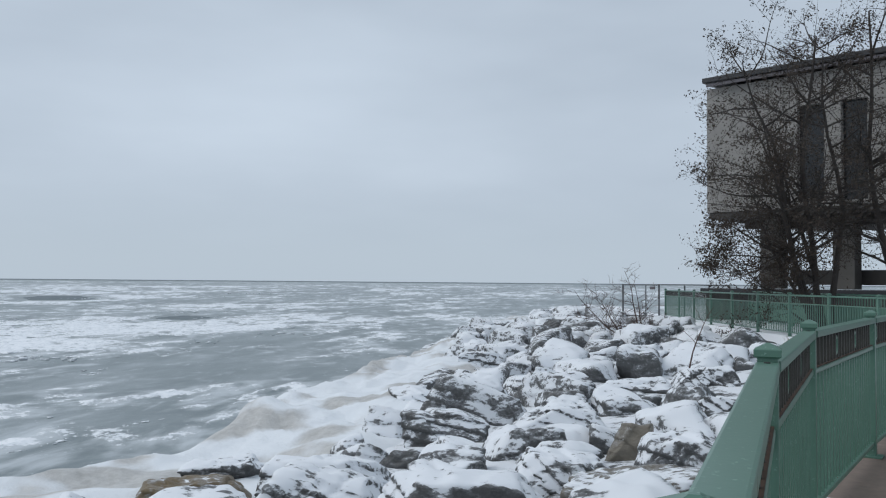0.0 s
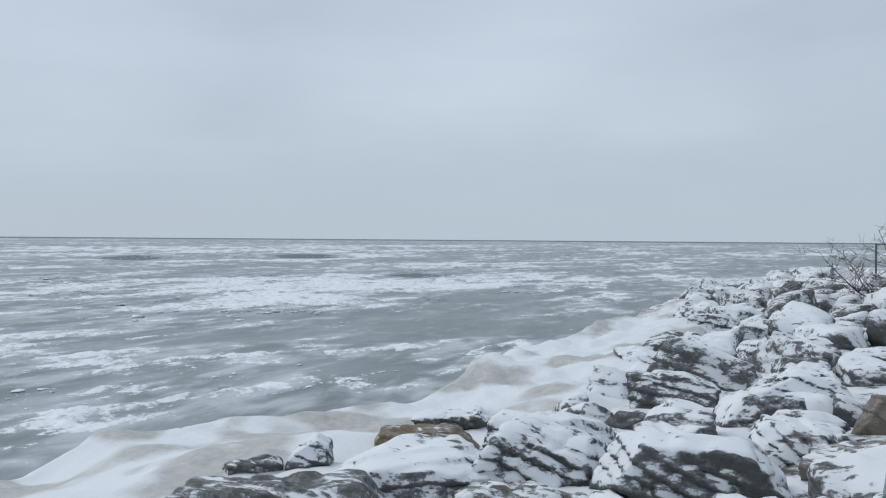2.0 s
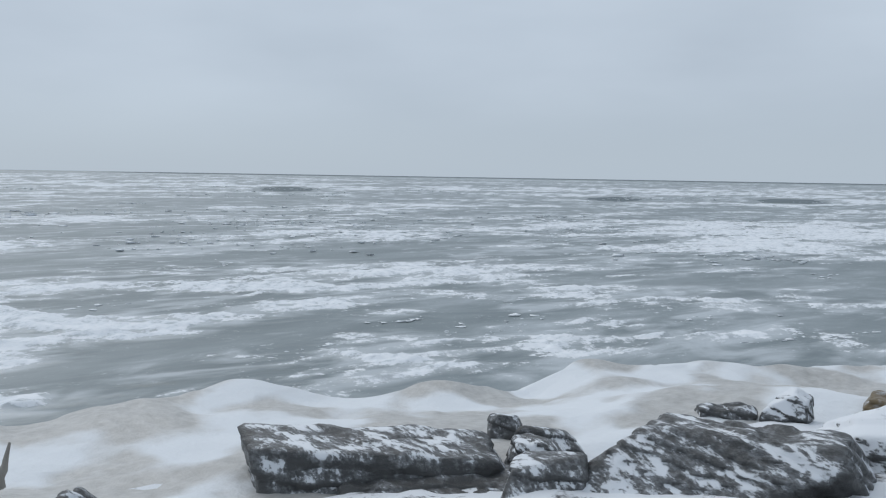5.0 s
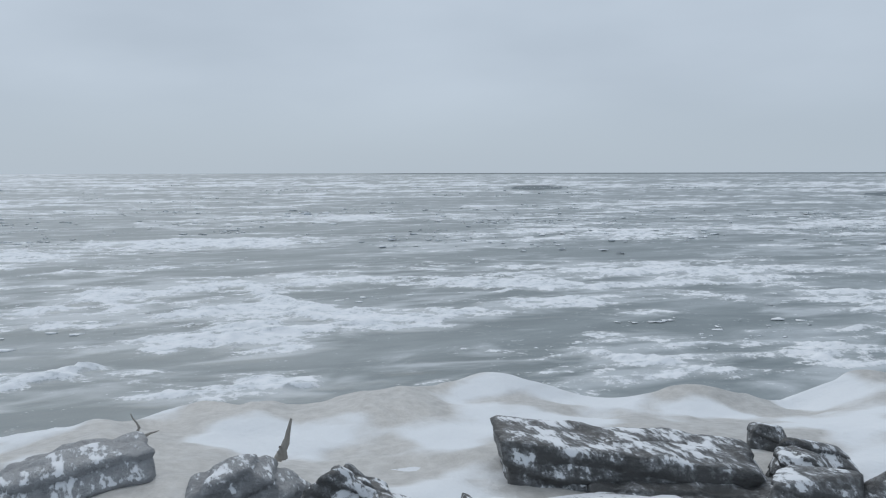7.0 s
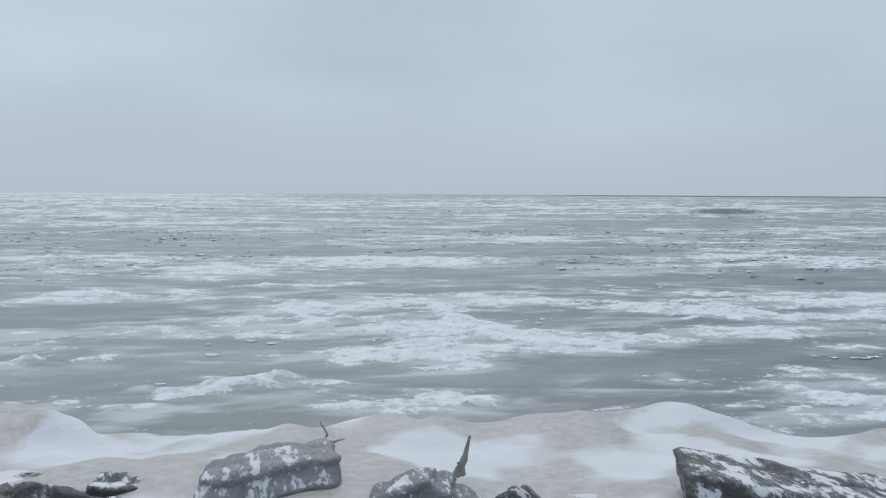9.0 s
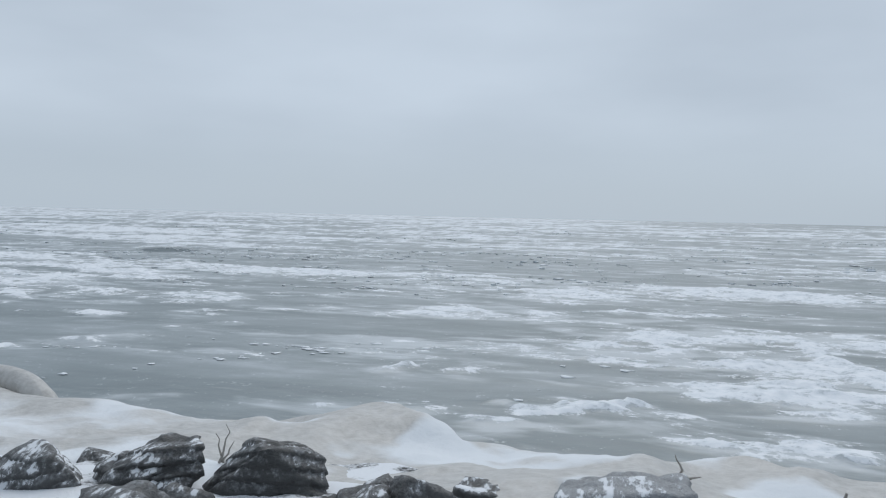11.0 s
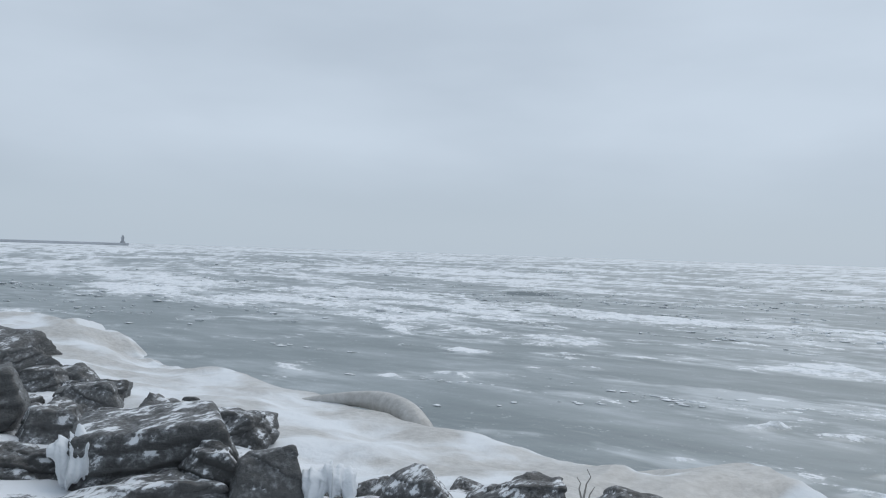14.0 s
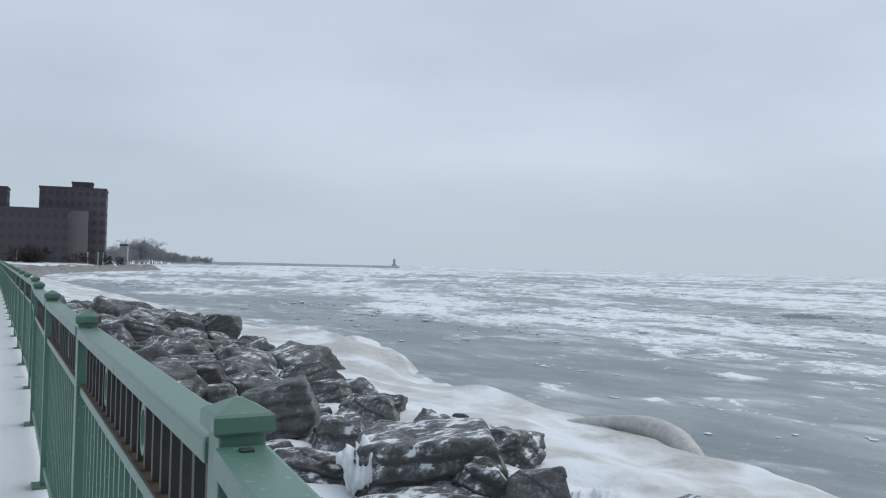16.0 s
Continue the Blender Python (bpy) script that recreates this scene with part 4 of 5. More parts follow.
def rail_profile(name, length, wide, high, mat):
    bm = bmesh.new()
    box_bm(bm, length, wide, high, bevel=0.008)
    return from_bm(name, bm, mat)


def railing_panel(a, b, first):
    """One bay of the railing from post a to post b: post with cap, three rails, upright bars."""
    (ax, ay), (bx, by) = a, b
    length, turn = math.hypot(bx - ax, by - ay), math.degrees(math.atan2(by - ay, bx - ax))
    root = new("railing_panel")
    root.matrix_basis = pose(ax, ay, 0, 0, 0, turn)
    post = part("post", POST, root)
    part("cap", CAP, post, pose(0, 0, TOP - 0.012), "pyramid post cap with rust at its corner")
    part("base_plate", PLATE, post, pose(0, 0, 0.0))
    clear = length - 0.08
    part("top_rail", rail_profile("top_rail", clear, 0.084, 0.045, GREEN), root, pose(length / 2, 0, 1.152), "broad flat green handrail")
    part("middle_rail", rail_profile("middle_rail", clear, 0.05, 0.035, GREEN), root, pose(length / 2, 0, 0.925))
    part("bottom_rail", rail_profile("bottom_rail", clear, 0.05, 0.035, GREEN), root, pose(length / 2, 0, 0.10))
    rust = bmesh.new()
    box_bm(rust, clear, 0.042, 0.006)
    part("rust_strip", from_bm("rust_strip", rust, RUSTY), root, pose(length / 2, 0, 0.9605), "rusted top of the middle rail")
    n = max(4, round(clear / 0.11))
    for s in (0.045, clear - 0.045):
        part("bolt", BOLT, root, pose(0.04 + s, 0, 1.196))
    if first:
        for k in range(n // 3, n, max(2, n // 3)):
            part("ring", RING, root, pose(0.04 + clear * (k + 0.5) / n, 0, 0.964), "forged green ring between the short bars")
        for k in range(1, n):
            s = 0.04 + clear * k / n
            part("picket", PICKET, root, pose(s, 0, 0.13))
            part("short_bar", SHORT, root, pose(s, 0, 0.964))
    else:
        bm = bmesh.new()
        for k in range(1, n):
            s = 0.04 + clear * k / n
            box_bm(bm, 0.019, 0.019, 0.80, s, 0, 0.13)
            part("short_bar", SHORT, root, pose(s, 0, 0.964))
        tagged(part("pickets", from_bm("pickets", bm, GREEN), root), kind="stuff")
    tagged(root, "green painted steel railing bay with upright bars and rust spots", "railing", "bays of the promenade railing")


for k in range(len(POSTS) - 1):
    near = min(math.hypot(*POSTS[k]), math.hypot(*POSTS[k + 1]))
    railing_panel(POSTS[k], POSTS[k + 1], near < 10)


# the inner railing with a green sheet, on the far side of the promenade round the bay
def sheet_fence(points):
    for a, b in zip(points, points[1:]):
        length, turn = math.hypot(b[0] - a[0], b[1] - a[1]), math.degrees(math.atan2(b[1] - a[1], b[0] - a[0]))
        root = new("sheet_fence_panel")
        root.matrix_basis = pose(*a, 0, 0, 0, turn)
        part("post", box("post", 0.09, 0.09, 1.2, GREEN, 0.005), root)
        part("top_rail", rail_profile("top_rail", length - 0.1, 0.06, 0.05, GREEN), root, pose(length / 2, 0, 1.152))
        part("sheet", box("sheet", length - 0.1, 0.02, 0.95, MESH_GREEN), root, pose(length / 2, 0, 0.15), "faded green solid sheet")
        tagged(root, "green fence bay filled with a faded solid sheet", "fence", "sheet fence behind the promenade")


sheet_fence([(12.6, 36.6), (12.5, 34.4), (12.45, 32.2), (12.4, 30.0), (12.5, 27.8), (12.7, 25.8), (13.1, 23.9)])


# the chain gate of grey pipe at the end of the fence
def pipe_gate():
    root = new("pipe_gate")
    root.matrix_basis = pose(9.95, 38.85, 0, 0, 0, 148.5)
    for s in (0.0, 1.72):
        part("post", box("post", 0.075, 0.075, 1.78, GALV, 0.01), root, pose(s, 0, -0.33))
    part("top_pipe", rail_profile("top_pipe", 1.64, 0.045, 0.045, GALV), root, pose(0.86, 0, 1.38))
    part("bottom_pipe", rail_profile("bottom_pipe", 1.64, 0.045, 0.045, GALV), root, pose(0.86, 0, -0.05))
    part("middle_pipe", box("middle_pipe", 0.04, 0.04, 1.39, GALV), root, pose(0.62, 0, -0.01))
    part("small_sign", box("small_sign", 0.26, 0.015, 0.14, PANEL_FAR), root, pose(0.30, 0.03, 1.2), "small pale blank plate")
    tagged(root, "grey steel pipe gate at the end of the green fence", "gate")
    rail = new("pipe_rail")
    rail.matrix_basis = pose(10.0, 38.9, 0, 0, 0, 8)
    part("pipe", rail_profile("pipe", 3.4, 0.045, 0.045, GALV), rail, pose(1.75, 0, 1.40))
    for s in (1.2, 2.4, 3.4):
        part("post", box("post", 0.06, 0.06, 1.72, GALV, 0.01), rail, pose(s, 0, -0.33))
    tagged(rail, "grey steel pipe rail running on from the gate", "rail")


pipe_gate()


# ---- the concrete building on pillars ----
def block(name, sx, sy, sz, mat, parent, x, y, z, bevel=0.02, label=""):
    return part(name, box(name, sx, sy, sz, mat, bevel), parent, pose(x, y, z), label)


def building():
    """A pale concrete storey carried on dark pillars; its long front runs along x from the corner."""
    root = new("pavilion_building")
    root.matrix_basis = pose(11.66, 37.2, 0, 0, 0, -45)
    L, D, z0, z1 = 26.0, 12.0, 4.62, 10.1
    # the front wall, with its tall openings left out
    wins = [(3.97, 5.04), (5.69, 6.68), (8.6, 9.65), (10.3, 11.3), (13.2, 14.25), (14.9, 15.9), (17.8, 18.85), (19.5, 20.5)]
    cuts = [0.0] + [c for w in wins for c in w] + [L]
    wall = bmesh.new()
    for a, b in zip(cuts[::2], cuts[1::2]):
        box_bm(wall, b - a, 0.4, z1 - z0, (a + b) / 2, 0.2, z0)
    for a, b in wins:
        box_bm(wall, b - a, 0.4, 0.2, (a + b) / 2, 0.2, z0)
        box_bm(wall, b - a, 0.4, 1.3, (a + b) / 2, 0.2, z1 - 1.3)
    part("front_wall", from_bm("front_wall", wall, CONCRETE), root)
    for a, b in wins:
        w = part("window", box("window", b - a, 0.06, z1 - z0 - 1.5, DARK_GLASS), root, pose((a + b) / 2, 0.33, z0 + 0.2))
        part("mullion", box("mullion", b - a, 0.08, 0.06, ROOF_DARK), w, pose(0, -0.05, 2.2))
        part("sill", box("sill", b - a + 0.1, 0.25, 0.07, CONCRETE, 0.01), w, pose(0, -0.28, -0.07))
    block("end_wall", 0.4, D - 0.42, z1 - z0, CONCRETE, root, 0.2, D / 2 + 0.2, z0)
    block("end_wall", 0.4, D - 0.42, z1 - z0, CONCRETE, root, L - 0.2, D / 2 + 0.2, z0)
    block("rear_wall", L - 0.9, 0.4, z1 - z0, CONCRETE, root, L / 2, D - 0.2, z0)
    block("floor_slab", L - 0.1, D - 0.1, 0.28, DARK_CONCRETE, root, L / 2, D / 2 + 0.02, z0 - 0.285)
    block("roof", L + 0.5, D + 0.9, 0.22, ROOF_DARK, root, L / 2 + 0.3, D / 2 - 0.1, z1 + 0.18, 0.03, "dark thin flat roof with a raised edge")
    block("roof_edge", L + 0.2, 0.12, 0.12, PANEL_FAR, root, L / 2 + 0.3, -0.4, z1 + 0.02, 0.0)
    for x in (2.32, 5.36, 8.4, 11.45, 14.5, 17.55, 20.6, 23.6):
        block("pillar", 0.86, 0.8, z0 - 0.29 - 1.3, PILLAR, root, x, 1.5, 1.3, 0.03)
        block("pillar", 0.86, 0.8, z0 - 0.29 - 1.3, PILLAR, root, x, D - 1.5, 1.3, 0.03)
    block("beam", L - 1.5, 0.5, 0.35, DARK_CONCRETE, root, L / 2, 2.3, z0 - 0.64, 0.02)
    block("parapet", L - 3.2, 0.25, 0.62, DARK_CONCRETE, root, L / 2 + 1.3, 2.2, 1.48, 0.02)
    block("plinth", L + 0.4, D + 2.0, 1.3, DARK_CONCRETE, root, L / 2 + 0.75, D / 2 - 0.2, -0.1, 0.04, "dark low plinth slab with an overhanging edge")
    block("plinth_edge", L + 0.6, 0.5, 0.16, ROOF_DARK, root, L / 2 + 0.85, -1.45, 1.14, 0.02)
    tagged(root, "pale concrete building raised on dark pillars above a plinth", "building")


building()


# ---- trees and shrubs ----
def tube(path, radii, sides=6):
    """Vertices and faces of a tapered limb along a path."""
    v, f = [], []
    a = None
    for k, (p, r) in enumerate(zip(path, radii)):
        d = (path[min(k + 1, len(path) - 1)] - path[max(k - 1, 0)]).normalized()
        a = d.orthogonal().normalized() if a is None else (a - d * a.dot(d)).normalized()
        b = d.cross(a)
        for s in range(sides):
            t = 2 * math.pi * s / sides
            v.append(tuple(p + (a * math.cos(t) + b * math.sin(t)) * r))
    for k in range(len(path) - 1):
        for s in range(sides):
            f.append((k * sides + s, k * sides + (s + 1) % sides, (k + 1) * sides + (s + 1) % sides, (k + 1) * sides + s))
    return v, f


def joined(chunks):
    v, f = [], []
    for cv, cf in chunks:
        f += [tuple(i + len(v) for i in q) for q in cf]
        v += cv
    return v, f


def grow(rng, start, way, length, radius, level, limbs, tips, lift=0.25, forks=(7, 6, 5), thin=0.004, reach=1.0):
    """A limb that bends upward and carries side limbs down to twigs."""
    steps = 7 if level < 2 else 4
    path, p, d = [start.copy()], start.copy(), way.normalized()
    for k in range(steps):
        d = (d + Vector((rng.normal(), rng.normal(), rng.normal())) * 0.10 + Vector((0, 0, lift)) * 0.12).normalized()
        p = p + d * length / steps
        path.append(p.copy())
    radii = [radius * (1 - 0.8 * k / steps) for k in range(steps + 1)]
    limbs[min(level, 1)].append(tube(path, radii, 7 if level == 0 else (5 if level == 1 else 3)))
    if level >= len(forks):
        tips += [(q, d) for q in path[1:]]
        return
    for k in range(forks[level]):
        t = rng.uniform(0.22 if level == 0 else 0.12, 1.0)
        i = min(int(t * steps), steps - 1)
        base = path[i].lerp(path[i + 1], t * steps - i)
        out = Vector((rng.normal(), rng.normal(), rng.normal() * 0.45 + 0.15))
        out = (out - out.project(d)).normalized()
        grow(rng, base, (d * 0.45 + out).normalized(), length * rng.uniform(0.34, 0.55) * (1.15 - 0.45 * t) * (reach if level == 0 else 1.0), max(radius * 0.42 * (1.1 - 0.5 * t), thin), level + 1, limbs, tips, lift, forks, thin, reach)


def bare_tree(name, x, y, z, stems, seed, label, leaves=0, forks=(8, 7, 5), lean=0.25, mats=(BARK, BARK), thin=0.004, reach=1.0):
    rng = np.random.default_rng(seed)
    limbs, tips = ([], []), []
    for k in range(len(stems)):
        h, dx, dy = stems[k]
        grow(rng, Vector((dx * 0.12 + rng.normal() * 0.05, dy * 0.12, 0)), Vector((dx, dy, h)), math.sqrt(h * h + dx * dx + dy * dy), 0.011 * h + (0.02 if h > 3 else 0.004), 0, limbs, tips, lean, forks, thin, reach)
    root = new(name)
    root.matrix_basis = pose(x, y, z)
    v, f = joined(limbs[0])
    part("trunk", mesh("trunk", v, f, mats[0], True), root)
    v, f = joined(limbs[1])
    tagged(part("branches", mesh("branches", v, f, mats[1], True), root), kind="stuff")
    if leaves and tips:
        pick = rng.integers(0, len(tips), leaves)
        v, f = [], []
        for k in pick:
            q = tips[k][0] + Vector(rng.normal(size=3)) * 0.09
            a, b = Vector(rng.normal(size=3)).normalized(), Vector(rng.normal(size=3)).normalized()
            s = rng.uniform(0.025, 0.06)
            n0 = len(v)
            v += [tuple(q - a * s), tuple(q + b * s * 0.55 + a * s * 0.1), tuple(q + a * s), tuple(q - b * s * 0.5)]
            f.append((n0, n0 + 1, n0 + 2, n0 + 3))
        tagged(part("leaves", mesh("leaves", v, f, LEAF), root, None, "withered dark leaves and cones"), kind="stuff")
    return tagged(root, label, "tree")


bare_tree("alder_tree", 12.25, 27.0, 0, [(9.4, -0.5, 0.2), (8.5, -1.9, 0.3), (8.9, 0.7, -0.2), (6.6, -2.5, 0.3), (4.9, -2.7, -0.3), (3.0, -3.1, 0.2), (7.4, -1.0, -0.3)], 5,
          "multi-stemmed dark alder tree with withered leaves and cones", 32000, (15, 8, 4), 0.10, reach=0.86)
bare_tree("alder_tree", 14.9, 27.8, 0, [(10.6, 0.6, 0.2), (10.2, 1.6, -0.3), (8.8, -0.6, 0.1)], 8, "tall dark alder tree with withered leaves and cones", 13000, (13, 8, 4), 0.10, reach=0.86)
bare_tree("shrub", 6.2, 28.4, -0.45, [(1.9, -1.5, 0.2), (1.7, -0.9, 0.1), (1.1, 0.5, 0.3), (0.9, -1.1, -0.2), (1.3, -0.6, 0.3), (0.8, 0.9, 0.1), (0.7, 0.2, -0.3), (0.6, 1.3, 0.2), (0.6, 0.7, -0.2), (0.7, -0.4, 0.2)], 3, "leafless red-brown shrub among the boulders", 0, (9, 6), mats=(TWIG, TWIG), thin=0.008)
bare_tree("sapling", 6.5, 27.6, -0.45, [(2.4, -0.1, 0.1), (1.9, 0.25, 0.1)], 4, "thin leafless sapling among the boulders", 0, (9, 4), mats=(TWIG, TWIG), thin=0.007)
bare_tree("sapling", 5.25, 18.3, -0.4, [(1.5, -0.1, 0.0)], 6, "thin leafless sapling among the boulders", 0, (5, 2), mats=(TWIG, TWIG), thin=0.005)


# ---- the far shore: hospital-like brick blocks, bare trees, pier and light ----
def far_block(name, az, dist, wide, deep, high, z, turn, mat, rows, cols, label, lit=0.06, seed=1, cap=True):
    rng = np.random.default_rng(seed)
    root = new(name)
    a = radians(az)
    root.matrix_basis = pose(-math.sin(a) * dist, math.cos(a) * dist, z, 0, 0, turn)
    part("wall", box("wall", wide, deep, high, mat, 0.05), root)
    if cap:
        part("roof", box("roof", wide + 0.5, deep + 0.5, 0.7, BRICK_HAZED, 0.05), root, pose(0, 0, high))
    if not rows:
        return tagged(root, label, "building", "brick blocks on the far shore")
    sx, sz = wide / cols, high / rows
    for side, off, count, rz in (("front", -deep / 2, cols, 0), ("end", wide / 2, max(2, round(cols * deep / wide)), 90)):
        span = wide if side == "front" else deep
        pane = {k: box("pane", span / count * 0.55, 0.2, sz * 0.48, k, 0.0) for k in (WINDOW_FAR, WINDOW_LIT)}
        for i in range(rows):
            for j in range(count):
                s = -span / 2 + span * (j + 0.5) / count
                m = pose(s, off, sz * (i + 0.28)) if side == "front" else pose(off, s, sz * (i + 0.28), 0, 0, 90)
                part("window", pane[WINDOW_LIT if rng.uniform() < lit else WINDOW_FAR], root, m)
    return tagged(root, label, "building", "brick blocks on the far shore")


far_block("brick_tower", 165.85, 352, 23.0, 18, 28.6, -1.4, 162, BRICK_TOWER, 8, 9, "brown brick tower block of eight storeys on the far shore", 0.14, 3)
far_block("roof_house", 165.4, 353, 7.2, 8, 2.2, 27.6, 162, BRICK_TOWER, 1, 2, "brick roof house on top of the tower block", 0, 4)
far_block("brick_wing", 171.4, 338, 62.0, 14, 19.6, -1.4, 165, BRICK_HAZED, 5, 22, "long dark brick wing beside the tower block", 0.05, 5)
far_block("grey_panel_block", 165.75, 338, 8.4, 4, 20.2, -1.4, 164, PANEL_FAR, 0, 0, "windowless grey panelled stair block", 0.0, 7)
far_block("brick_wing", 170.7, 346, 14.0, 12, 27.3, -1.4, 165, BRICK_HAZED, 7, 5, "taller dark brick block behind the long wing", 0.05, 6)
far_block("low_house", 162.85, 372, 2.8, 5, 8.2, -1.4, 157, PALE_FAR, 0, 0, "narrow pale building among the trees by the shore", 0.0, 9)

def far_trees():
    """A hazy row of bare trees that sinks towards the pier, and a few nearer shrubs before the brick blocks."""
    rng = np.random.default_rng(60)
    spots = [(az, 480 + rng.uniform(-25, 25), 10.5 + rng.normal() * 0.5) for az in np.linspace(163.7, 162.6, 7)]
    spots += [(az + rng.normal() * 0.08, 560 + rng.uniform(-40, 40), 17 + rng.normal()) for az in np.linspace(162.7, 161.1, 12)]
    spots += [(az + rng.normal() * 0.08, 620 + rng.uniform(-40, 40), high) for az, high in zip(np.linspace(161.0, 159.1, 12), np.linspace(13, 7.5, 12))]
    spots += [(158.7, 690, 7), (158.4, 700, 7.5), (157.9, 720, 7), (157.6, 730, 6.5)]
    spots += [(168.7, 260, 7), (168.3, 262, 7), (167.9, 268, 6.5), (165.6, 290, 5), (163.4, 300, 4.5)]
    for k, (az, dist, high) in enumerate(spots):
        a = radians(az)
        # beyond 320 m the haze is put into the pale twig colour
        mats = (TREE_HAZED, TREE_HAZED) if dist > 320 else (BARK, BARK)
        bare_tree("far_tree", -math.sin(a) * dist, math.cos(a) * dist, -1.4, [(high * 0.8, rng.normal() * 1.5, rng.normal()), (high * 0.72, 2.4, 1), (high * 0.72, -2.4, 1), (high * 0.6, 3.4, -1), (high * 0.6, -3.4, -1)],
                  90 + k, "leafless tree on the far shore, hazed grey when distant", 0, (16, 10), 0.12, mats=mats, thin=0.07)


far_trees()


def pier():
    root = new("pier")
    a, b = Vector((-293, -744, WATER)), Vector((-512, -740, WATER))
    d = b - a
    root.matrix_basis = pose(*a, 0, 0, math.degrees(math.atan2(d.y, d.x)))
    part("pier_wall", box("pier_wall", d.length + 30, 6, 2.6, PIER_HAZED, 0.2), root, pose(d.length / 2 - 10, 0, 0))
    tagged(root, "long low grey breakwater pier", "pier")
    light = new("harbour_light")
    light.matrix_basis = pose(*(b + Vector((0, 0, 2.6))))
    for name, s, h, z, mat in (("base", 3.4, 1.6, 0, LIGHT_HAZED), ("tower", 2.0, 3.6, 1.6, LIGHT_HAZED), ("gallery", 3.0, 0.3, 5.2, LIGHT_HAZED), ("lantern", 1.4, 1.6, 5.5, LIGHT_HAZED)):
        part(name, box(name, s, s, h, mat, 0.1), light, pose(0, 0, z))
    bm = bmesh.new()
    bmesh.ops.create_cone(bm, cap_ends=True, segments=10, radius1=1.1, radius2=0.1, depth=1.0)
    part("roof", from_bm("roof", bm, LIGHT_HAZED), light, pose(0, 0, 7.6))
    tagged(light, "small dark harbour light at the end of the pier", "lighthouse")


pier()


# ---- loose ice: a curled lip of spray ice, broken chunks on the lake, sticks frozen into the shelf ----
def ice_lip():
    path = spline([(-11.2, -11.6, -1.52), (-11.85, -10.9, -1.40), (-12.1, -9.95, -1.33), (-11.85, -9.05, -1.36), (-11.5, -8.4, -1.52), (-11.35, -8.05, -1.85)], 8)
    pts = [Vector(p) for p in path]
    n = len(pts) - 1
    v, f = tube(pts, [0.05 + 0.17 * smooth(k / n, 0.0, 0.6) for k in range(n + 1)], 16)
    ob = new("ice_lip", mesh("ice_lip", v, f, SHELF, True, [0.2] * len(v)))
    tagged(ob, "curled beige lip of frozen spray on the shore ice", "ice formation")


ice_lip()


def ice_chunks():
    """Thin broken plates strewn in lines over the frozen lake."""
    rng = np.random.default_rng(9)
    v, f = [], []
    for k in range(95):
        az, r = rng.uniform(-22, 172), 3.3 / math.tan(radians(rng.uniform(1.6, 11.5)))
        cx, cy = -math.sin(radians(az)) * r, math.cos(radians(az)) * r
        if gap(np.array(cx), np.array(cy), edge[::3]) < 1.0 or (cx > -6 and cy < 40) or cx > 2:
            continue
        run, bend, swing = rng.uniform(0.5, 2.6), rng.normal() * 0.25, rng.normal() * 0.3
        for j in range(int(rng.integers(10, 40))):
            along = rng.normal() * run
            side = bend * along * along / run + rng.normal() * 0.16 * run * 0.5
            x, y = cx - (0.29 + swing) * along + 0.957 * side, cy + 0.957 * along + 0.29 * side
            s = abs(rng.normal()) * 0.05 * (1 + r / 60) + 0.012
            t = np.sort(rng.uniform(0, 2 * math.pi, 6))
            ring = np.stack([np.cos(t) * s * rng.uniform(0.5, 1.2, 6), np.sin(t) * s * rng.uniform(0.5, 1.6, 6)], -1) + (x, y)
            n0, z = 12 * len(v), WATER + 0.012
            v.append(np.vstack([np.column_stack([ring, np.full(6, z)]), np.column_stack([ring, z + rng.uniform(0.004, 0.01) + rng.uniform(-0.004, 0.004, 6)])]))
            f += [(n0 + 6, n0 + 7, n0 + 8, n0 + 9), (n0 + 6, n0 + 9, n0 + 10, n0 + 11)] + [(n0 + i, n0 + (i + 1) % 6, n0 + 6 + (i + 1) % 6, n0 + 6 + i) for i in range(6)]
    ob = new("ice_chunks", mesh("ice_chunks", np.vstack(v), f, CHUNK, False))
    tagged(ob, "thin broken white ice plates strewn over the frozen lake", "ice", kind="stuff")


def ice_rubble():
    """Upended lumps of broken ice in the white fields further out."""
    rng = np.random.default_rng(19)
    cube = np.array([(a, b, c) for c in (0, 1) for a, b in ((-1, -1), (1, -1), (1, 1), (-1, 1))], float)
    quads = np.array([(0, 3, 2, 1), (4, 5, 6, 7), (0, 1, 5, 4), (1, 2, 6, 5), (2, 3, 7, 6), (3, 0, 4, 7)])
    v, f = [], []
    for k in range(300):
        az, r = rng.uniform(-18, 168), rng.uniform(38, 75) if rng.uniform() < 0.55 else rng.uniform(75, 230)
        cx, cy = -math.sin(radians(az)) * r, math.cos(radians(az)) * r
        if cx > -8 or gap(np.array(cx), np.array(cy), edge[::3]) < 6:
            continue
        run = rng.uniform(0.8, 4.0)
        for j in range(int(rng.integers(8, 30))):
            x, y = cx + rng.normal() * run, cy + rng.normal() * run
            s = (0.03 + abs(rng.normal()) * 0.05) * (1 + r / 150)
            q = cube * (s, s * rng.uniform(0.4, 1.0), s * rng.uniform(0.12, 0.42)) * (1 + rng.normal(size=(8, 3)) * 0.28)
            t = rng.uniform(0, 6.3)
            q = q @ np.array([(math.cos(t), math.sin(t), 0), (-math.sin(t), math.cos(t), 0), (0, 0, 1)])
            f.append(quads + 8 * len(v))
            v.append(q + (x, y, WATER + 0.02))
    ob = new("ice_rubble", mesh("ice_rubble", np.vstack(v), np.vstack(f), CHUNK, False))
    tagged(ob, "fields of small upended white ice lumps on the lake", "ice", kind="stuff")


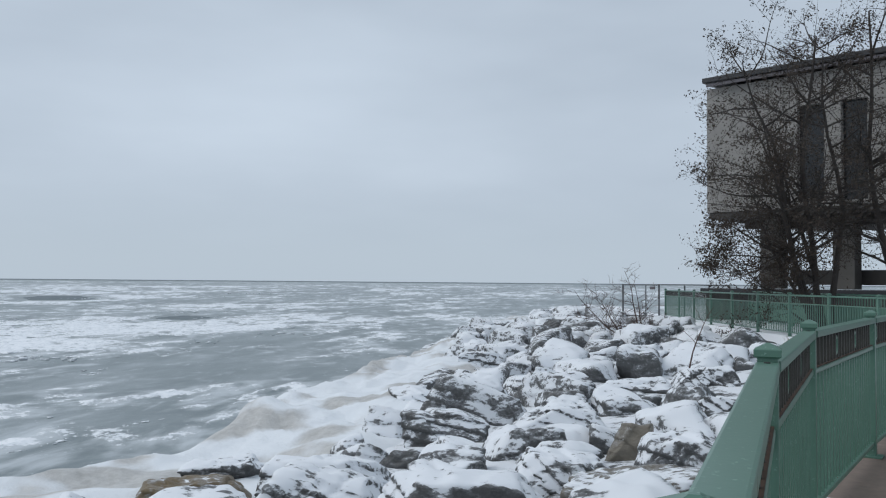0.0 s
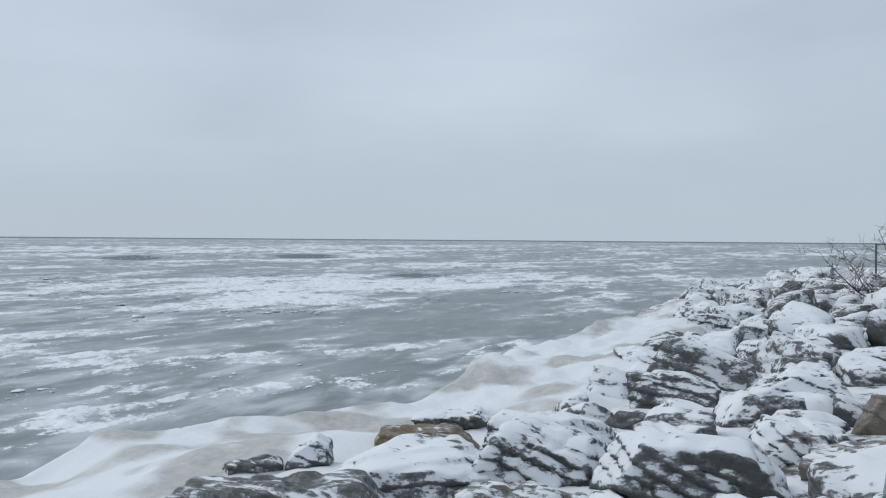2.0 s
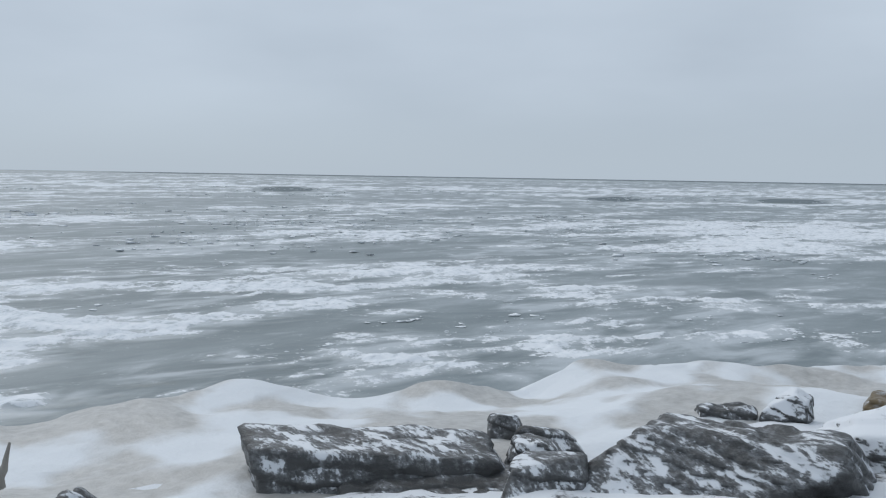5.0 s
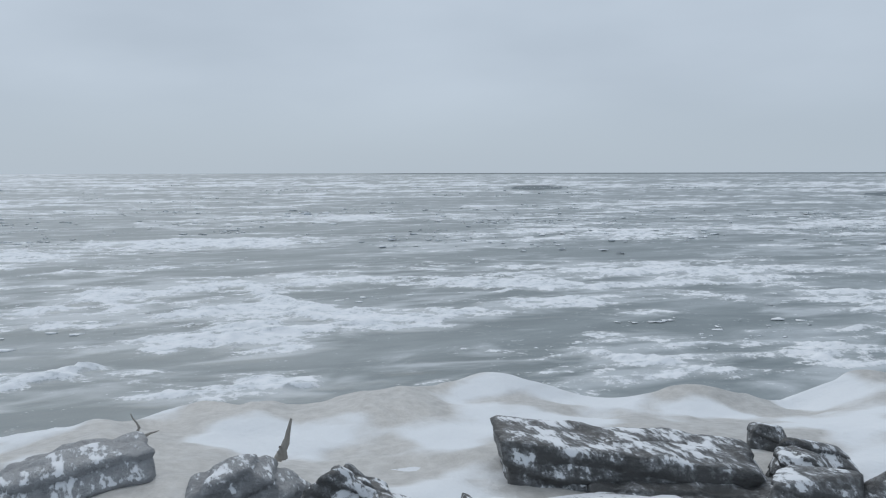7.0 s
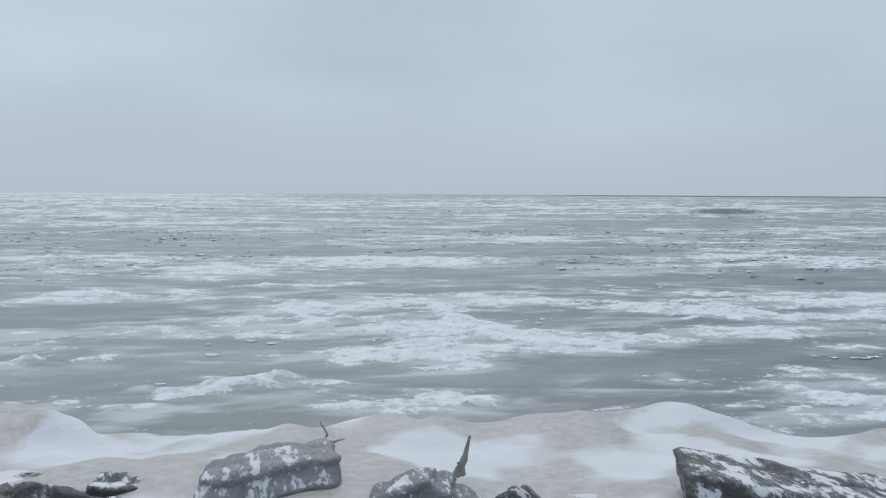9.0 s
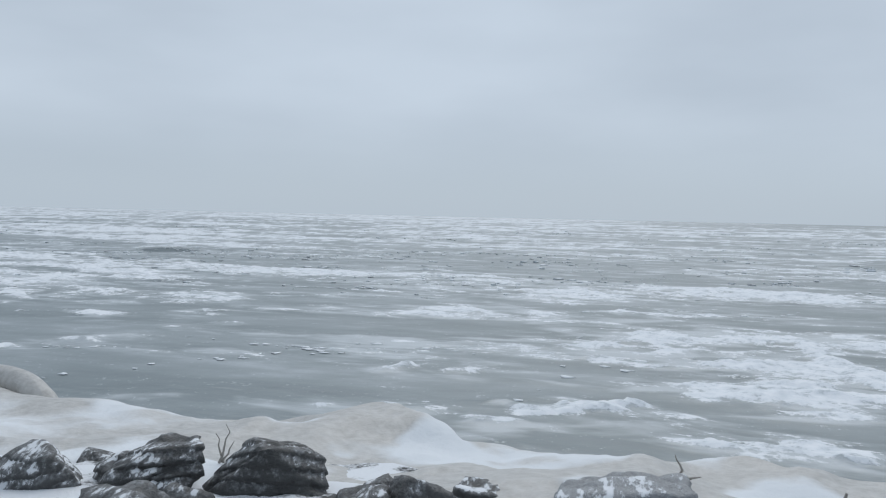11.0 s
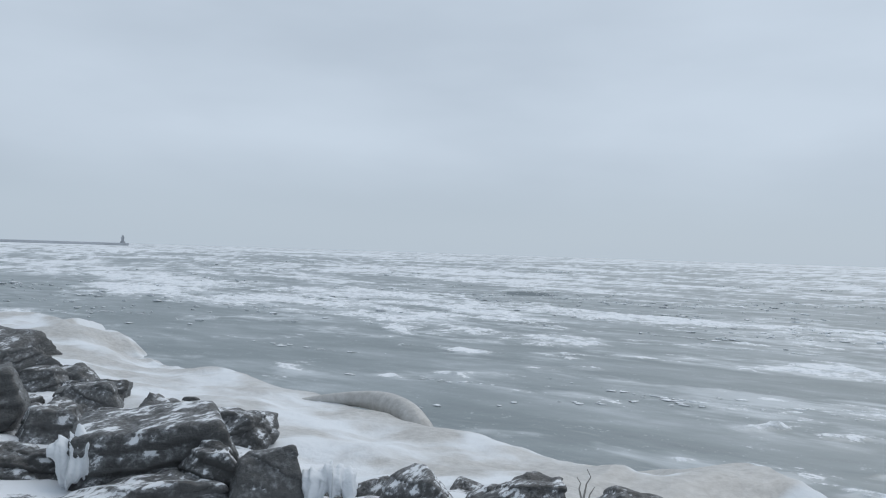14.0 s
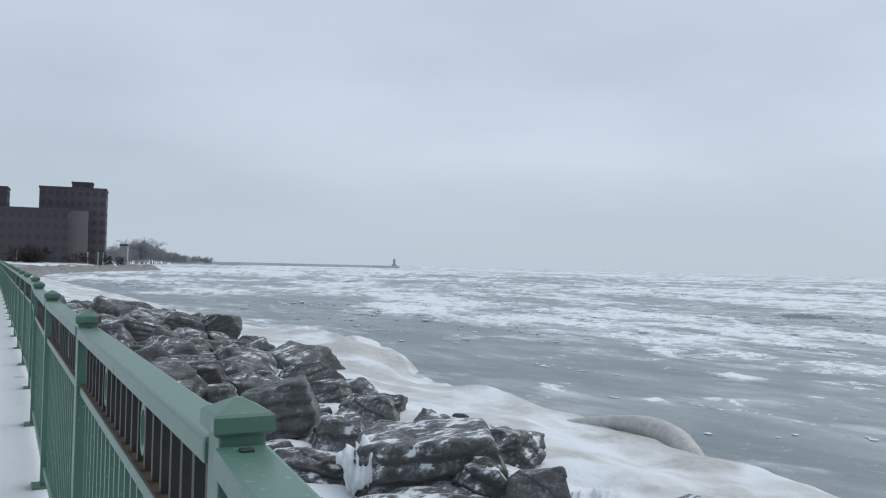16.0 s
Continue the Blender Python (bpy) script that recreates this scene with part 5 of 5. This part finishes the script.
CHUNK = plain("broken_ice", (0.82, 0.85, 0.88), 0.6, 0.08, 2.0, coords="World")
ice_chunks()
ice_rubble()


def stick(x, y, z, pieces, seed, label, mat=WOOD, thick=0.02):
    rng = np.random.default_rng(seed)
    root = new("driftwood")
    root.matrix_basis = pose(x, y, z)
    for dx, dy, h in pieces:
        pts = [Vector((dx * t + rng.normal() * 0.012, dy * t + rng.normal() * 0.012, h * t)) for t in np.linspace(0, 1, 6)]
        v, f = tube(pts, [thick * (1 - 0.75 * t) for t in np.linspace(0, 1, 6)], 6)
        part("branch", mesh("branch", v, f, mat, True), root)
    tagged(root, label, "driftwood")


stick(-7.1, 2.0, -1.05, [(0.04, 0.07, 0.36), (0.02, 0.03, 0.2), (0.03, -0.04, 0.12)], 1, "splintered grey driftwood stump frozen into the ice", thick=0.045)
stick(-8.8, 1.0, -1.2, [(0.02, -0.10, 0.26), (0.02, 0.16, 0.05)], 2, "thin grey stick frozen into the ice", thick=0.02)
stick(-7.7, -3.6, -1.05, [(0.03, 0.05, 0.40), (0.02, -0.06, 0.30), (-0.03, 0.1, 0.22)], 3, "dry reed stalks standing among the boulders", thick=0.014)
stick(1.15, 5.6, -0.35, [(0.03, 0.05, 0.35), (0.1, -0.06, 0.28), (-0.08, 0.1, 0.22)], 4, "dry weed stalks beside the railing", TWIG, 0.007)


def frozen_splash(x, y, z, wide, high, turn, seed):
    """Spray frozen into a thick white apron of drips over the edge of a boulder."""
    dirs, f = SPHERES[5]
    q = dirs * np.array([wide * 0.56, 0.15, high * 0.5])
    fold = 1 - np.abs(2 * fbm(q[:, 0] * 13 + seed * 7.7, q[:, 2] * 2.6, 3, seed + 50, 0.5) - 1)
    lump = fbm(q[:, 0] * 9 + q[:, 1] * 5, q[:, 2] * 9 + seed, 4, seed + 60, 0.55)
    q = q + dirs * ((fold - 0.72) * 0.16 + (lump - 0.5) * 0.11)[:, None]
    # drips of uneven length at the lower rim, which hangs forward
    hang = smooth(-dirs[:, 2], 0.0, 0.9) * (fbm(q[:, 0] * 11 + seed, q[:, 0] * 0 + 2, 2, seed + 70) - 0.45)
    q[:, 2] += high * 0.45 - hang * high * 1.1
    q[:, 1] -= 0.12 * (1 - q[:, 2] / high)
    ob = new("frozen_splash", mesh("frozen_splash", q, f, SHELF, True, np.full(len(q), 1.0)))
    ob.matrix_basis = pose(x, y, z, 0, 0, turn)
    tagged(ob, "white drips of frozen spray hanging over a boulder", "ice formation")


frozen_splash(-4.32, -7.02, -0.55, 0.44, 0.30, 146, 1)
frozen_splash(-5.75, -5.28, -0.78, 0.46, 0.26, 132, 2)


# ---- the far revetment and the lamps before the brick blocks ----
def far_revetment():
    line = spline([(-24, -130), (-33, -165), (-46, -197), (-66, -228), (-86, -256), (-84, -270)], 30)
    across = np.linspace(-4.5, 4.5, 16)
    t = np.gradient(line, axis=0)
    nrm = np.stack([-t[:, 1], t[:, 0]], -1) / np.linalg.norm(t, axis=1)[:, None]
    x = line[:, :1] + nrm[:, :1] * across
    y = line[:, 1:] + nrm[:, 1:] * across
    bump_h = fbm(x / 1.6, y / 1.6, 4, 5, 0.6)
    z = WATER - 0.2 + (1 - (across / 4.5) ** 2) * (1.0 + 2.0 * (bump_h - 0.3))
    me = mesh("far_revetment", np.stack([x, y, z], -1).reshape(-1, 3), grid_faces(*x.shape), BROWN, False, np.full(x.size, 0.27))
    tagged(new("far_revetment", me), "brown riprap bank along the distant shore, dusted with snow", "riprap", kind="stuff")


far_revetment()


def street_lamp():
    root = new("street_lamp")
    bm = bmesh.new()
    bmesh.ops.create_cone(bm, cap_ends=True, segments=8, radius1=0.16, radius2=0.09, depth=4.0, matrix=Matrix.Translation((0, 0, 2.0)))
    part("pole", from_bm("pole", bm, POLE_FAR), root)
    bm = bmesh.new()
    bmesh.ops.create_uvsphere(bm, u_segments=10, v_segments=6, radius=0.25, matrix=Matrix.Translation((0, 0, 4.15)))
    part("globe", from_bm("globe", bm, POLE_FAR), root)
    return tagged(root, "pale street lamp with a round globe on the far shore", "street lamp", "street lamps on the far shore")


LAMP = street_lamp()
LAMP_PLACES = [(165.0, 300), (164.4, 305), (164.1, 312), (167.6, 290), (169.0, 280)]
for k, (az, dist) in enumerate(LAMP_PLACES):
    m = pose(-math.sin(radians(az)) * dist, math.cos(radians(az)) * dist, -1.0)
    if k == 0:
        LAMP.matrix_basis = m
    else:
        copy_thing(LAMP, m)
